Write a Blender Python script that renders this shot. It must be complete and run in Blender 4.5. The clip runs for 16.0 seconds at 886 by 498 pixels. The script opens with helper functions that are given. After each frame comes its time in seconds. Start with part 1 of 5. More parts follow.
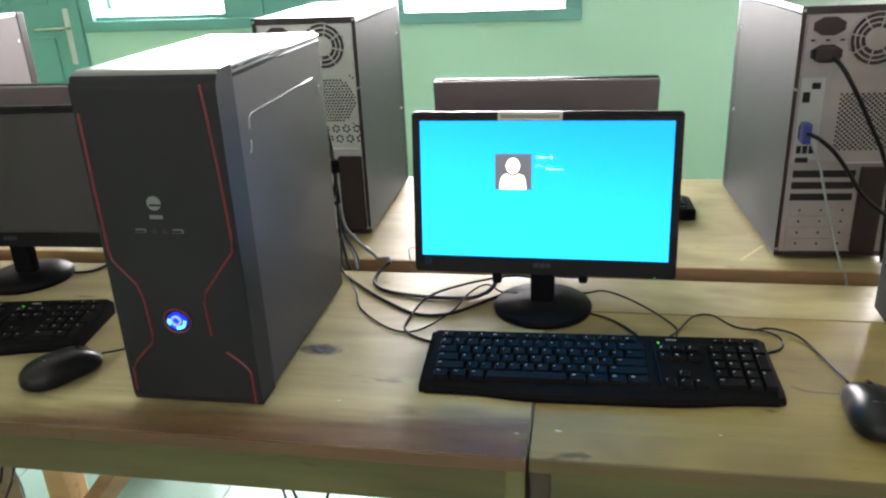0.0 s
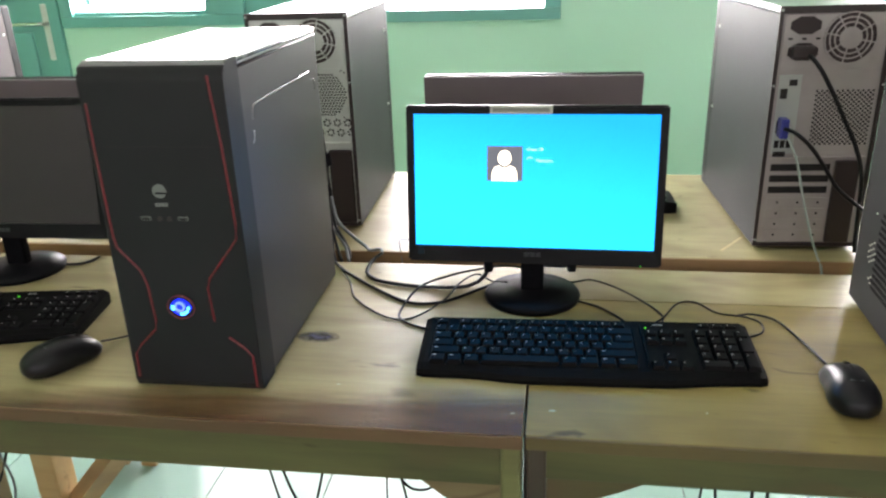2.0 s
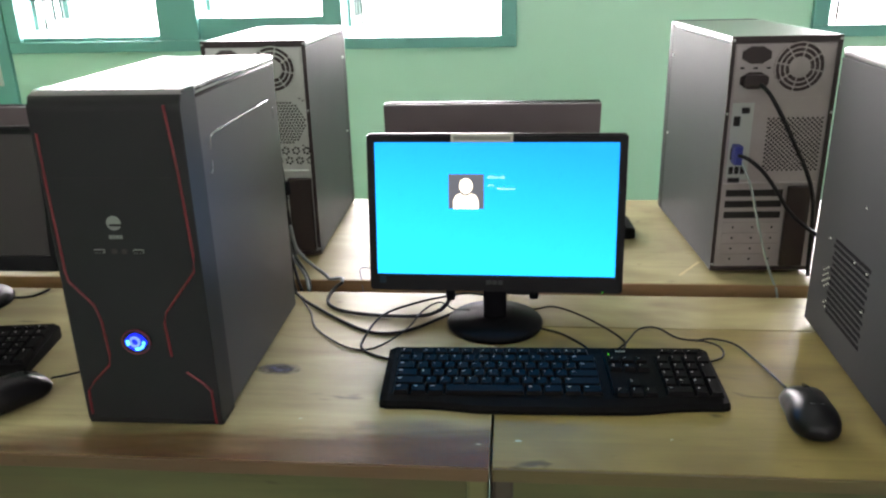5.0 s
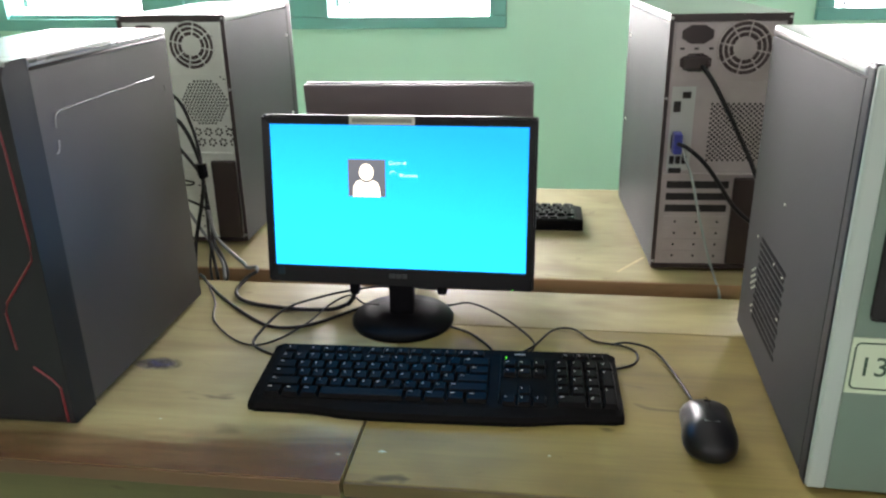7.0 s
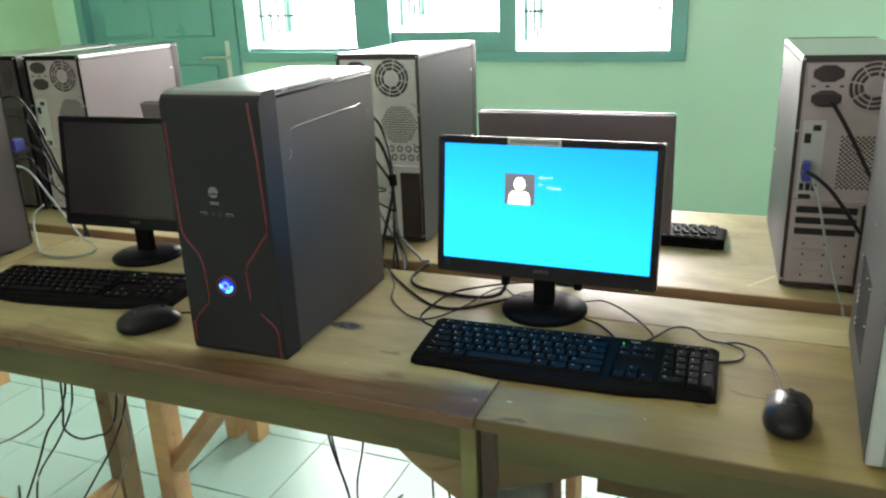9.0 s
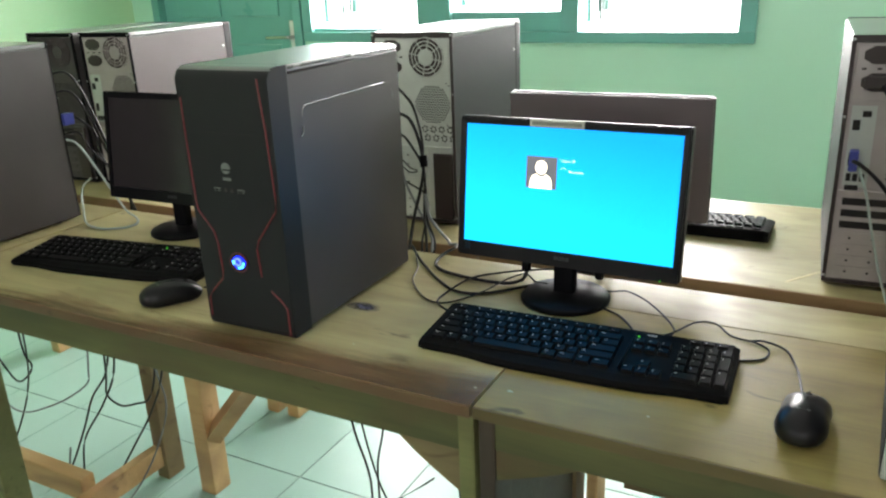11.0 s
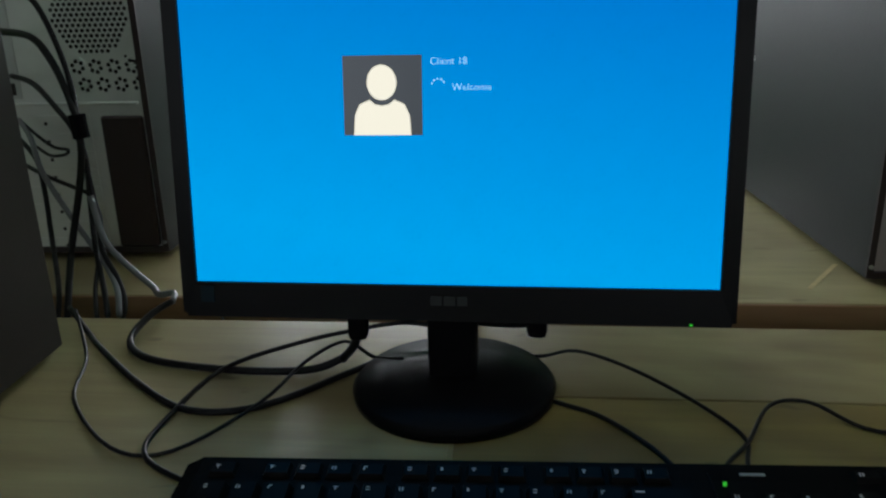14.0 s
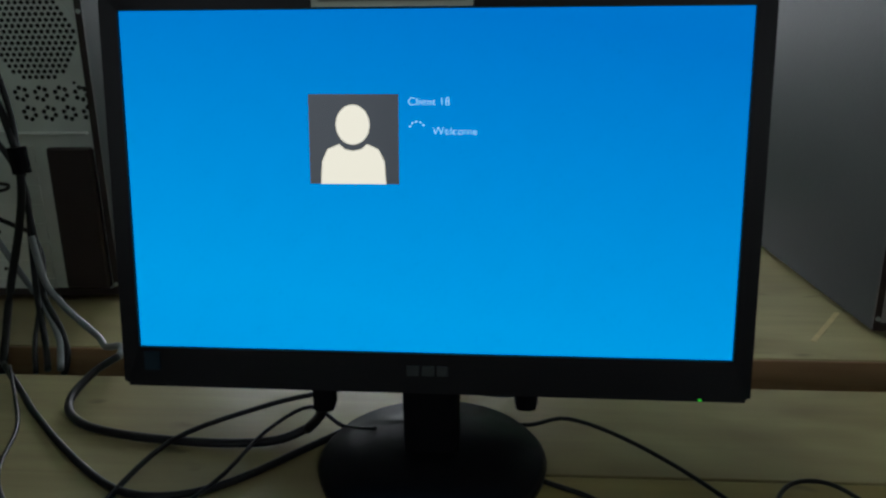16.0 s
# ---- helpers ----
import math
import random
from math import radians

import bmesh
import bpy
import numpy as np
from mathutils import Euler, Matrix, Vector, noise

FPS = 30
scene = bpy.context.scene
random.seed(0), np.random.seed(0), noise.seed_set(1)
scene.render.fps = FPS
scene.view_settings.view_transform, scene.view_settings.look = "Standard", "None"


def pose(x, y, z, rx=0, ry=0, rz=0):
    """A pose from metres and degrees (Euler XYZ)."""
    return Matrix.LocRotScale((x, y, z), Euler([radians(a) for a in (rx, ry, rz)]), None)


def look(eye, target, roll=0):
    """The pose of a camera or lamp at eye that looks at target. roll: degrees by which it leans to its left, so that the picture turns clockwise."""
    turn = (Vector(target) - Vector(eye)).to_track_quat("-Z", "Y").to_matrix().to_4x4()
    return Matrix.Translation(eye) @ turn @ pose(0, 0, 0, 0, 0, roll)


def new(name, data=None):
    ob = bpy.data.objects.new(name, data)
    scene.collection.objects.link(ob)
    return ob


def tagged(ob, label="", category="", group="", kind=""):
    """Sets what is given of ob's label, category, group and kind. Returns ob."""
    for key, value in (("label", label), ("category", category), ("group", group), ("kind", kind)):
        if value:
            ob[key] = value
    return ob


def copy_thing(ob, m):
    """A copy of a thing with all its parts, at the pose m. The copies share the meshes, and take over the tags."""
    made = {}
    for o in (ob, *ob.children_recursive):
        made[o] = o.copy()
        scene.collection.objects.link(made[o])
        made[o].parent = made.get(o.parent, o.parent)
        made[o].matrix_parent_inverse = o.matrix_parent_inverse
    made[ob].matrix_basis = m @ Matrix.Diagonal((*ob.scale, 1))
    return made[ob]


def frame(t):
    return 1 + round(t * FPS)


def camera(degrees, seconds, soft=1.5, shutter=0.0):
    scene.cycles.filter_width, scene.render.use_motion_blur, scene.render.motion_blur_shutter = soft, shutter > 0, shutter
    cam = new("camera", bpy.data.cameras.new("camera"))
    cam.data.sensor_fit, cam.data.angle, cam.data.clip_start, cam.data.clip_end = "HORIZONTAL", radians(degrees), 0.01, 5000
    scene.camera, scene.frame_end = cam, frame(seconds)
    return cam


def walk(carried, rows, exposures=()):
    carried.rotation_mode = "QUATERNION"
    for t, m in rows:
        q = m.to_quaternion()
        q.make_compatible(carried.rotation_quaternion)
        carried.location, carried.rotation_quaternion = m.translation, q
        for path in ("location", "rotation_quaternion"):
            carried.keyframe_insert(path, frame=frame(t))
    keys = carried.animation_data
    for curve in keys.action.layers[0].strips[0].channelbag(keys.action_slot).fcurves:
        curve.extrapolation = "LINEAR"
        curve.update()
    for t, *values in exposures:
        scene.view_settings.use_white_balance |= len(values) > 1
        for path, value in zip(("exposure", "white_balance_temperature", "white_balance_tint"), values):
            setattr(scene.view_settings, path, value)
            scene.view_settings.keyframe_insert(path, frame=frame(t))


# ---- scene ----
cam = camera(59.1, 16.0, soft=2.3, shutter=0.4)
PATH = [
    (0, (0.05, -0.062, 1.306), (-0.298, 1.766, 0.573), -2.6),
    (0.5, (0.047, -0.061, 1.304), (-0.292, 1.774, 0.583), -2.1),
    (1, (0.053, -0.065, 1.301), (-0.268, 1.766, 0.563), -2.5),
    (1.5, (0.056, -0.064, 1.301), (-0.176, 1.785, 0.576), -1.5),
    (2, (0.026, -0.103, 1.304), (-0.256, 1.736, 0.569), -1.9),
    (2.5, (0.002, -0.139, 1.301), (-0.227, 1.702, 0.554), -2.1),
    (3, (-0.005, -0.147, 1.306), (-0.19, 1.716, 0.605), -1.9),
    (3.5, (-0.005, -0.153, 1.311), (-0.174, 1.721, 0.634), -1.5),
    (4, (-0.009, -0.152, 1.309), (-0.171, 1.724, 0.635), -1.2),
    (6.3, (0.119, -0.013, 1.306), (-0.169, 1.844, 0.621), -2.4),
    (6.5, (0.141, -0.02, 1.303), (-0.169, 1.841, 0.637), -2.5),
    (7, (0.203, 0.008, 1.284), (-0.055, 1.858, 0.57), -1.1),
    (7.5, (0.207, 0.01, 1.286), (-0.19, 1.829, 0.556), -2.5),
    (8, (0.223, -0.006, 1.291), (-0.254, 1.808, 0.597), -4.2),
    (8.5, (0.264, -0.097, 1.309), (-0.327, 1.697, 0.65), -2.5),
    (9, (0.323, -0.21, 1.321), (-0.398, 1.543, 0.684), -2.2),
    (9.2, (0.338, -0.225, 1.319), (-0.368, 1.523, 0.654), -2.1),
    (11.5, (0.406, -0.054, 1.295), (-0.512, 1.589, 0.62), -2.4),
    (12, (0.28, 0.127, 1.277), (-0.418, 1.848, 0.534), -4.0),
    (12.5, (0.187, 0.328, 1.26), (-0.319, 2.073, 0.425), -5.7),
    (13, (0.14, 0.51, 1.212), (-0.305, 2.228, 0.295), -3.84),
    (13.5, (0.067, 0.538, 1.118), (-0.11, 2.373, 0.349), -4.46),
    (14, (0.04, 0.533, 1.05), (-0.151, 2.417, 0.417), -1.47),
    (14.5, (0.028, 0.564, 1.057), (-0.134, 2.442, 0.394), -0.6),
    (15, (0.016, 0.589, 1.061), (-0.177, 2.483, 0.46), -0.64),
    (15.5, (0.018, 0.599, 1.058), (-0.141, 2.495, 0.453), -0.45),
    (16, (0.031, 0.601, 1.057), (-0.094, 2.503, 0.466), -0.55),
]
EXPOSURES = ((0.0, 0.52, 6450, 22), (2.0, 0.5, 6450, 22), (3.0, 0.34, 6450, 22), (4.2, 0.26, 6450, 22), (6.5, 0.42, 6450, 22), (8.5, 0.48, 6500, 20), (9.2, 0.36, 6600, 17), (11.3, 0.36, 6450, 15), (12.0, 0.02, 6450, 14), (12.5, -0.6, 6400, 13), (13.0, -0.92, 6400, 12), (13.5, -1.22, 6150, 11), (14.0, -1.34, 5900, 11), (16.0, -1.48, 5800, 11))
walk(cam, [(t, look(eye, target, roll)) for t, eye, target, roll in PATH], EXPOSURES)

# ---- world and light ----
world = bpy.data.worlds.new("world")
scene.world = world
world.use_nodes = True
wn = world.node_tree.nodes
sky = wn.new("ShaderNodeTexSky")
sky.sky_type, sky.sun_disc = "NISHITA", False
sky.sun_elevation, sky.sun_rotation = radians(48), radians(-25)
world.node_tree.links.new(sky.outputs[0], wn["Background"].inputs[0])
wn["Background"].inputs[1].default_value = 0.1


def window_lamp(name, x, y, z, w, h, watts, towards, colour=(1.0, 0.97, 0.91)):
    """Sky light that stands in a window's opening."""
    data = bpy.data.lights.new(name, "AREA")
    data.shape, data.size, data.size_y, data.energy, data.color = "RECTANGLE", w, h, watts, colour
    ob = new(name, data)
    ob.matrix_world = look((x, y, z), (x, y + towards, z))
    return ob


BACK_WATTS, REAR_WATTS = 56.0, 16.5
window_lamp("sky_light", -1.755, 3.36, 1.50, 0.80, 1.05, BACK_WATTS, -1)
window_lamp("sky_light", -1.015, 3.36, 1.55, 0.66, 1.00, BACK_WATTS * 0.8, -1)
window_lamp("sky_light", -0.350, 3.36, 1.50, 0.78, 1.05, BACK_WATTS, -1)
window_lamp("sky_light", 1.75, 3.36, 1.50, 1.30, 1.05, BACK_WATTS * 1.5, -1)
window_lamp("sky_light", -1.3, -2.36, 1.60, 1.40, 1.20, REAR_WATTS, 1)
window_lamp("sky_light", 1.1, -2.36, 1.60, 1.40, 1.20, REAR_WATTS, 1)

# ---- materials ----


def nodes_of(name):
    m = bpy.data.materials.new(name)
    m.use_nodes = True
    return m, m.node_tree.nodes, m.node_tree.links, m.node_tree.nodes["Principled BSDF"]


def paint(name, colour, rough=0.5, metal=0.0, spec=0.5, vary=0.12, scale=9.0, bump=0.03, fine=220.0, dust=0.0, coat=0.0):
    """A painted, plastic or metal surface with blotches, fine grain and uneven gloss."""
    m, n, k, p = nodes_of(name)
    tc = n.new("ShaderNodeTexCoord")
    big = n.new("ShaderNodeTexNoise")
    big.inputs["Scale"].default_value, big.inputs["Detail"].default_value = scale, 6
    small = n.new("ShaderNodeTexNoise")
    small.inputs["Scale"].default_value, small.inputs["Detail"].default_value = fine, 3
    for t in (big, small):
        k.new(tc.outputs["Object"], t.inputs["Vector"])
    ramp = n.new("ShaderNodeMix")
    ramp.data_type = "RGBA"
    ramp.inputs["A"].default_value = (*[c * (1 - vary) for c in colour], 1)
    ramp.inputs["B"].default_value = (*[min(1, c * (1 + vary) + dust) for c in colour], 1)
    k.new(big.outputs["Fac"], ramp.inputs["Factor"])
    k.new(ramp.outputs["Result"], p.inputs["Base Color"])
    rr = n.new("ShaderNodeMapRange")
    rr.inputs["To Min"].default_value, rr.inputs["To Max"].default_value = max(0.03, rough - 0.08), min(1, rough + 0.1)
    k.new(big.outputs["Fac"], rr.inputs["Value"])
    k.new(rr.outputs["Result"], p.inputs["Roughness"])
    p.inputs["Metallic"].default_value = metal
    p.inputs["Specular IOR Level"].default_value = spec
    p.inputs["Coat Weight"].default_value, p.inputs["Coat Roughness"].default_value = coat, rough * 0.8
    b = n.new("ShaderNodeBump")
    b.inputs["Strength"].default_value, b.inputs["Distance"].default_value = bump, 0.002
    k.new(small.outputs["Fac"], b.inputs["Height"])
    k.new(b.outputs["Normal"], p.inputs["Normal"])
    return m


def wood(name, light, dark, stain, rough=0.40, coat=0.10):
    """Varnished boards with grain along x, knots, and brown stains of their own shape."""
    m, n, k, p = nodes_of(name)
    tc = n.new("ShaderNodeTexCoord")
    info = n.new("ShaderNodeObjectInfo")
    off = n.new("ShaderNodeVectorMath")
    off.operation = "MULTIPLY_ADD"
    off.inputs[1].default_value = (1, 1, 1)
    sc = n.new("ShaderNodeVectorMath")
    sc.operation = "SCALE"
    sc.inputs[0].default_value = (7.0, 3.0, 5.0)
    k.new(info.outputs["Random"], sc.inputs["Scale"])
    k.new(tc.outputs["Object"], off.inputs[0])
    k.new(sc.outputs["Vector"], off.inputs[2])
    def noise_at(vec, detail, rough_):
        mp = n.new("ShaderNodeMapping")
        mp.inputs["Scale"].default_value = vec
        k.new(off.outputs["Vector"], mp.inputs["Vector"])
        t = n.new("ShaderNodeTexNoise")
        t.inputs["Scale"].default_value, t.inputs["Detail"].default_value, t.inputs["Roughness"].default_value = 1.0, detail, rough_
        t.inputs["Distortion"].default_value = 0.8
        k.new(mp.outputs["Vector"], t.inputs["Vector"])
        return t
    grain = noise_at((5, 90, 90), 6, 0.6)
    broad = noise_at((2.2, 9, 9), 4, 0.5)
    blot = noise_at((2.6, 5.0, 5.0), 3, 0.55)
    a = n.new("ShaderNodeMix")
    a.data_type = "RGBA"
    a.inputs["A"].default_value, a.inputs["B"].default_value = (*dark, 1), (*light, 1)
    add = n.new("ShaderNodeMath")
    add.operation = "MULTIPLY_ADD"
    add.inputs[1].default_value = 0.55
    k.new(grain.outputs["Fac"], add.inputs[0])
    k.new(broad.outputs["Fac"], add.inputs[2])
    mr = n.new("ShaderNodeMapRange")
    mr.inputs["From Min"].default_value, mr.inputs["From Max"].default_value = 0.5, 1.05
    k.new(add.outputs[0], mr.inputs["Value"])
    k.new(mr.outputs["Result"], a.inputs["Factor"])
    s = n.new("ShaderNodeMix")
    s.data_type = "RGBA"
    s.inputs["B"].default_value = (*stain, 1)
    sr = n.new("ShaderNodeMapRange")
    sr.inputs["From Min"].default_value, sr.inputs["From Max"].default_value, sr.inputs["To Max"].default_value = 0.50, 0.70, 0.8
    k.new(blot.outputs["Fac"], sr.inputs["Value"])
    k.new(sr.outputs["Result"], s.inputs["Factor"])
    k.new(a.outputs["Result"], s.inputs["A"])
    spots = noise_at((11, 26, 26), 2, 0.5)
    dr = n.new("ShaderNodeMapRange")
    dr.inputs["From Min"].default_value, dr.inputs["From Max"].default_value, dr.inputs["To Max"].default_value = 0.66, 0.76, 0.7
    k.new(spots.outputs["Fac"], dr.inputs["Value"])
    d = n.new("ShaderNodeMix")
    d.data_type = "RGBA"
    d.inputs["B"].default_value = (*[c * 0.45 for c in stain], 1)
    k.new(dr.outputs["Result"], d.inputs["Factor"])
    k.new(s.outputs["Result"], d.inputs["A"])
    k.new(d.outputs["Result"], p.inputs["Base Color"])
    rr = n.new("ShaderNodeMapRange")
    rr.inputs["To Min"].default_value, rr.inputs["To Max"].default_value = rough - 0.06, rough + 0.22
    k.new(grain.outputs["Fac"], rr.inputs["Value"])
    k.new(rr.outputs["Result"], p.inputs["Roughness"])
    p.inputs["Coat Weight"].default_value, p.inputs["Coat Roughness"].default_value = coat, 0.30
    b = n.new("ShaderNodeBump")
    p.inputs["Specular IOR Level"].default_value = 0.35
    b.inputs["Strength"].default_value, b.inputs["Distance"].default_value = 0.12, 0.002
    k.new(add.outputs[0], b.inputs["Height"])
    k.new(b.outputs["Normal"], p.inputs["Normal"])
    return m


def glow(name, colour, strength):
    m, n, k, p = nodes_of(name)
    p.inputs["Base Color"].default_value = (0.01, 0.01, 0.012, 1)
    p.inputs["Roughness"].default_value = 0.25
    p.inputs["Emission Color"].default_value = (*colour, 1)
    p.inputs["Emission Strength"].default_value = strength
    return m


WALL = paint("mint_wall_paint", (0.50, 0.80, 0.63), 0.45, vary=0.07, scale=2.2, bump=0.12, fine=90)
WALL_SIDE = paint("lime_wall_paint", (0.50, 0.74, 0.45), 0.5, vary=0.06, scale=2, bump=0.12, fine=90)
# Cream is chosen for the unseen south and east walls to keep bounce neutral.
CREAM = paint("unseen_wall_cream", (0.60, 0.56, 0.52), 0.6, vary=0.06, scale=2, bump=0.1, fine=90)
CEIL = paint("white_ceiling_paint", (0.66, 0.65, 0.63), 0.8, vary=0.04, scale=2)
TEAL = paint("teal_gloss_paint", (0.15, 0.41, 0.37), 0.3, vary=0.10, scale=5, bump=0.06, fine=120)
GRILLE = paint("dull_green_bar_paint", (0.045, 0.06, 0.055), 0.5)
SASHPAINT = paint("weathered_sash_paint", (0.12, 0.16, 0.15), 0.5, vary=0.3, scale=12)
TILE = paint("pale_glazed_tile", (0.30, 0.46, 0.40), 0.32, spec=0.35, vary=0.05, scale=4, bump=0.01)
GROUT = paint("grey_grout", (0.20, 0.22, 0.20), 0.9)
TOPWOOD = wood("varnished_yellow_wood", (0.43, 0.385, 0.19), (0.25, 0.208, 0.095), (0.18, 0.135, 0.058), coat=0.2)
RIGHTWOOD = wood("olive_varnished_wood", (0.34, 0.272, 0.092), (0.185, 0.138, 0.042), (0.10, 0.064, 0.022))
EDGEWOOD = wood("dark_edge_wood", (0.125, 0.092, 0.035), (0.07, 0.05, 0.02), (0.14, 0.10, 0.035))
REAREDGE = wood("brown_rear_edge_wood", (0.30, 0.18, 0.09), (0.18, 0.095, 0.045), (0.34, 0.22, 0.08))
# Some green bounce off the mint floor is put into this wood colour.
APRON = wood("raw_wood_with_green_bounce", (0.115, 0.110, 0.040), (0.058, 0.060, 0.022), (0.10, 0.062, 0.030), 0.5, 0.05)
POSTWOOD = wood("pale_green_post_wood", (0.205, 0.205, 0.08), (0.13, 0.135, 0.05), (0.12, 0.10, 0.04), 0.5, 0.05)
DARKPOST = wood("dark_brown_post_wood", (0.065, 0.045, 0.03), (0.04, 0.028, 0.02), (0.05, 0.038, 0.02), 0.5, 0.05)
GUSSETWOOD = wood("brown_brace_wood", (0.20, 0.15, 0.07), (0.13, 0.09, 0.045), (0.16, 0.08, 0.04), 0.5, 0.05)
REDEDGE = wood("reddish_edge_wood", (0.15, 0.085, 0.040), (0.09, 0.05, 0.025), (0.11, 0.065, 0.026))
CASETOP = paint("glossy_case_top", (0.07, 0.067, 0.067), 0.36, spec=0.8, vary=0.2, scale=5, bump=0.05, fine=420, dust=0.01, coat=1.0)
PALESIDE = paint("dark_grey_side_steel", (0.033, 0.034, 0.034), 0.55, spec=0.12, vary=0.25, scale=4, bump=0.08, fine=300, dust=0.008)
MOUSEBLACK = paint("glossy_mouse_plastic", (0.008, 0.008, 0.009), 0.32, spec=0.26, vary=0.2, bump=0.01)
LEGWOOD = wood("orange_leg_wood", (0.55, 0.36, 0.17), (0.40, 0.24, 0.10), (0.28, 0.16, 0.08), 0.45, 0.1)
BLACK = paint("black_plastic", (0.006, 0.006, 0.007), 0.5, spec=0.025, vary=0.2, bump=0.06, fine=500)
BACKSHELL = paint("matt_brown_black_plastic", (0.13, 0.108, 0.115), 0.45, vary=0.15, bump=0.08, fine=500)
BEZEL = paint("black_gloss_bezel", (0.006, 0.006, 0.007), 0.3, spec=0.14, vary=0.2, bump=0.02)
KEYBLACK = paint("black_keycap", (0.005, 0.005, 0.005), 0.40, spec=0.05, vary=0.2, bump=0.05, fine=600)
KEYBODY = paint("black_keyboard_body", (0.006, 0.006, 0.006), 0.5, spec=0.03, vary=0.2, bump=0.05, fine=500)
DARKCASE = paint("black_painted_steel", (0.060, 0.055, 0.053), 0.44, spec=0.2, vary=0.25, scale=5, bump=0.10, fine=420, dust=0.006)
FRONTCASE = paint("dark_bezel_plastic", (0.021, 0.0215, 0.022), 0.42, spec=0.12, vary=0.2, bump=0.03)
GREYCASE = paint("grey_painted_steel", (0.024, 0.027, 0.026), 0.5, spec=0.14, vary=0.2, scale=4, bump=0.08, fine=300, dust=0.012)
LIGHTCASE = paint("worn_grey_steel", (0.105, 0.086, 0.088), 0.5, spec=0.25, vary=0.2, scale=5, bump=0.08, fine=300)
ZINC = paint("galvanised_steel", (0.60, 0.63, 0.60), 0.42, 0.35, vary=0.16, scale=26, bump=0.04)
DULLZINC = paint("dusty_galvanised_steel", (0.37, 0.335, 0.33), 0.5, 0.3, vary=0.2, scale=26, bump=0.04)
DARKBACK = paint("dark_painted_back", (0.05, 0.042, 0.045), 0.5, spec=0.3, vary=0.2, scale=20)
BROWNHOLE = paint("dusty_dark_inside", (0.055, 0.040, 0.040), 0.8)
HOLE = paint("dark_inside", (0.010, 0.008, 0.008), 0.8)
BROWNDARK = paint("dark_brown_plastic", (0.022, 0.013, 0.012), 0.5)
RED = paint("red_plastic_trim", (0.15, 0.008, 0.013), 0.4, vary=0.3, scale=14)
FOOTBLACK = paint("black_gloss_foot", (0.006, 0.006, 0.007), 0.32, spec=0.06, vary=0.25, scale=12, bump=0.02)
# Lighter, shinier colour that stands for the glints on folds and ridges.
GLINT = paint("painted_fold_glint", (0.20, 0.20, 0.20), 0.24, 0.35, spec=0.8, vary=0.3, scale=30)
CYANLED = glow("cyan_light", (0.05, 0.42, 1.0), 4.5)
BADGE = paint("dull_silver_print", (0.17, 0.185, 0.17), 0.45, 0.1)
MARKPRINT = paint("faint_grey_print", (0.035, 0.04, 0.04), 0.5, spec=0.2)
SILVER = paint("silver_print", (0.42, 0.45, 0.43), 0.35, 0.3)
DIMPRINT = paint("dim_grey_print", (0.10, 0.11, 0.11), 0.4)
PALEGREY = paint("pale_grey_plastic", (0.38, 0.43, 0.40), 0.4)
WHITE = paint("white_plastic", (0.72, 0.73, 0.70), 0.4)
SAGE = paint("sage_front_plastic", (0.145, 0.20, 0.16), 0.4, vary=0.06)
LABELPAPER = paint("pale_label", (0.52, 0.60, 0.44), 0.5)
LABELINK = paint("dark_green_print", (0.03, 0.07, 0.04), 0.5)
STICKER_AND_DOT = paint("cream_sticker_and_dot", (0.44, 0.46, 0.38), 0.45)
STICKINK = paint("grey_print", (0.17, 0.18, 0.15), 0.5)
CABLE = paint("black_cable_sheath", (0.008, 0.008, 0.009), 0.4, spec=0.25)
GREYCABLE = paint("grey_cable_sheath", (0.15, 0.16, 0.17), 0.4)
PALECABLE = paint("pale_green_cable", (0.30, 0.36, 0.34), 0.45)
VGABLUE = paint("blue_connector_plastic", (0.03, 0.04, 0.24), 0.4)
LEGEND = paint("white_key_print", (0.62, 0.62, 0.60), 0.5, vary=0.25, scale=60)
CHROME = paint("brushed_handle_metal", (0.62, 0.62, 0.58), 0.25, 0.9)
INK, n_, k_, p_ = nodes_of("ink_smudge")
p_.inputs["Base Color"].default_value, p_.inputs["Roughness"].default_value = (0.085, 0.085, 0.13, 1), 0.35
tc_, mp_, gr_, no_, mu_ = (n_.new("ShaderNode" + q) for q in ("TexCoord", "Mapping", "TexGradient", "TexNoise", "Math"))
mp_.inputs["Scale"].default_value, gr_.gradient_type = (22, 42, 1), "SPHERICAL"
no_.inputs["Scale"].default_value, no_.inputs["Detail"].default_value = 90, 5
mu_.operation = "MULTIPLY"
mr_ = n_.new("ShaderNodeMapRange")
mr_.inputs["From Min"].default_value, mr_.inputs["From Max"].default_value, mr_.inputs["To Max"].default_value = 0.10, 0.45, 0.75
k_.new(tc_.outputs["Object"], mp_.inputs["Vector"])
k_.new(mp_.outputs["Vector"], gr_.inputs["Vector"])
k_.new(tc_.outputs["Object"], no_.inputs["Vector"])
k_.new(gr_.outputs["Fac"], mu_.inputs[0])
k_.new(no_.outputs["Fac"], mu_.inputs[1])
k_.new(mu_.outputs[0], mr_.inputs["Value"])
k_.new(mr_.outputs["Result"], p_.inputs["Alpha"])
BANDSTAIN, n_, k_, p_ = nodes_of("brown_varnish_band")
p_.inputs["Base Color"].default_value, p_.inputs["Roughness"].default_value = (0.165, 0.076, 0.034, 1), 0.42
tc_, mp_, no_, sx_, ad_, mr_ = (n_.new("ShaderNode" + q) for q in ("TexCoord", "Mapping", "TexNoise", "SeparateXYZ", "Math", "MapRange"))
mp_.inputs["Scale"].default_value = (4.0, 26.0, 1.0)
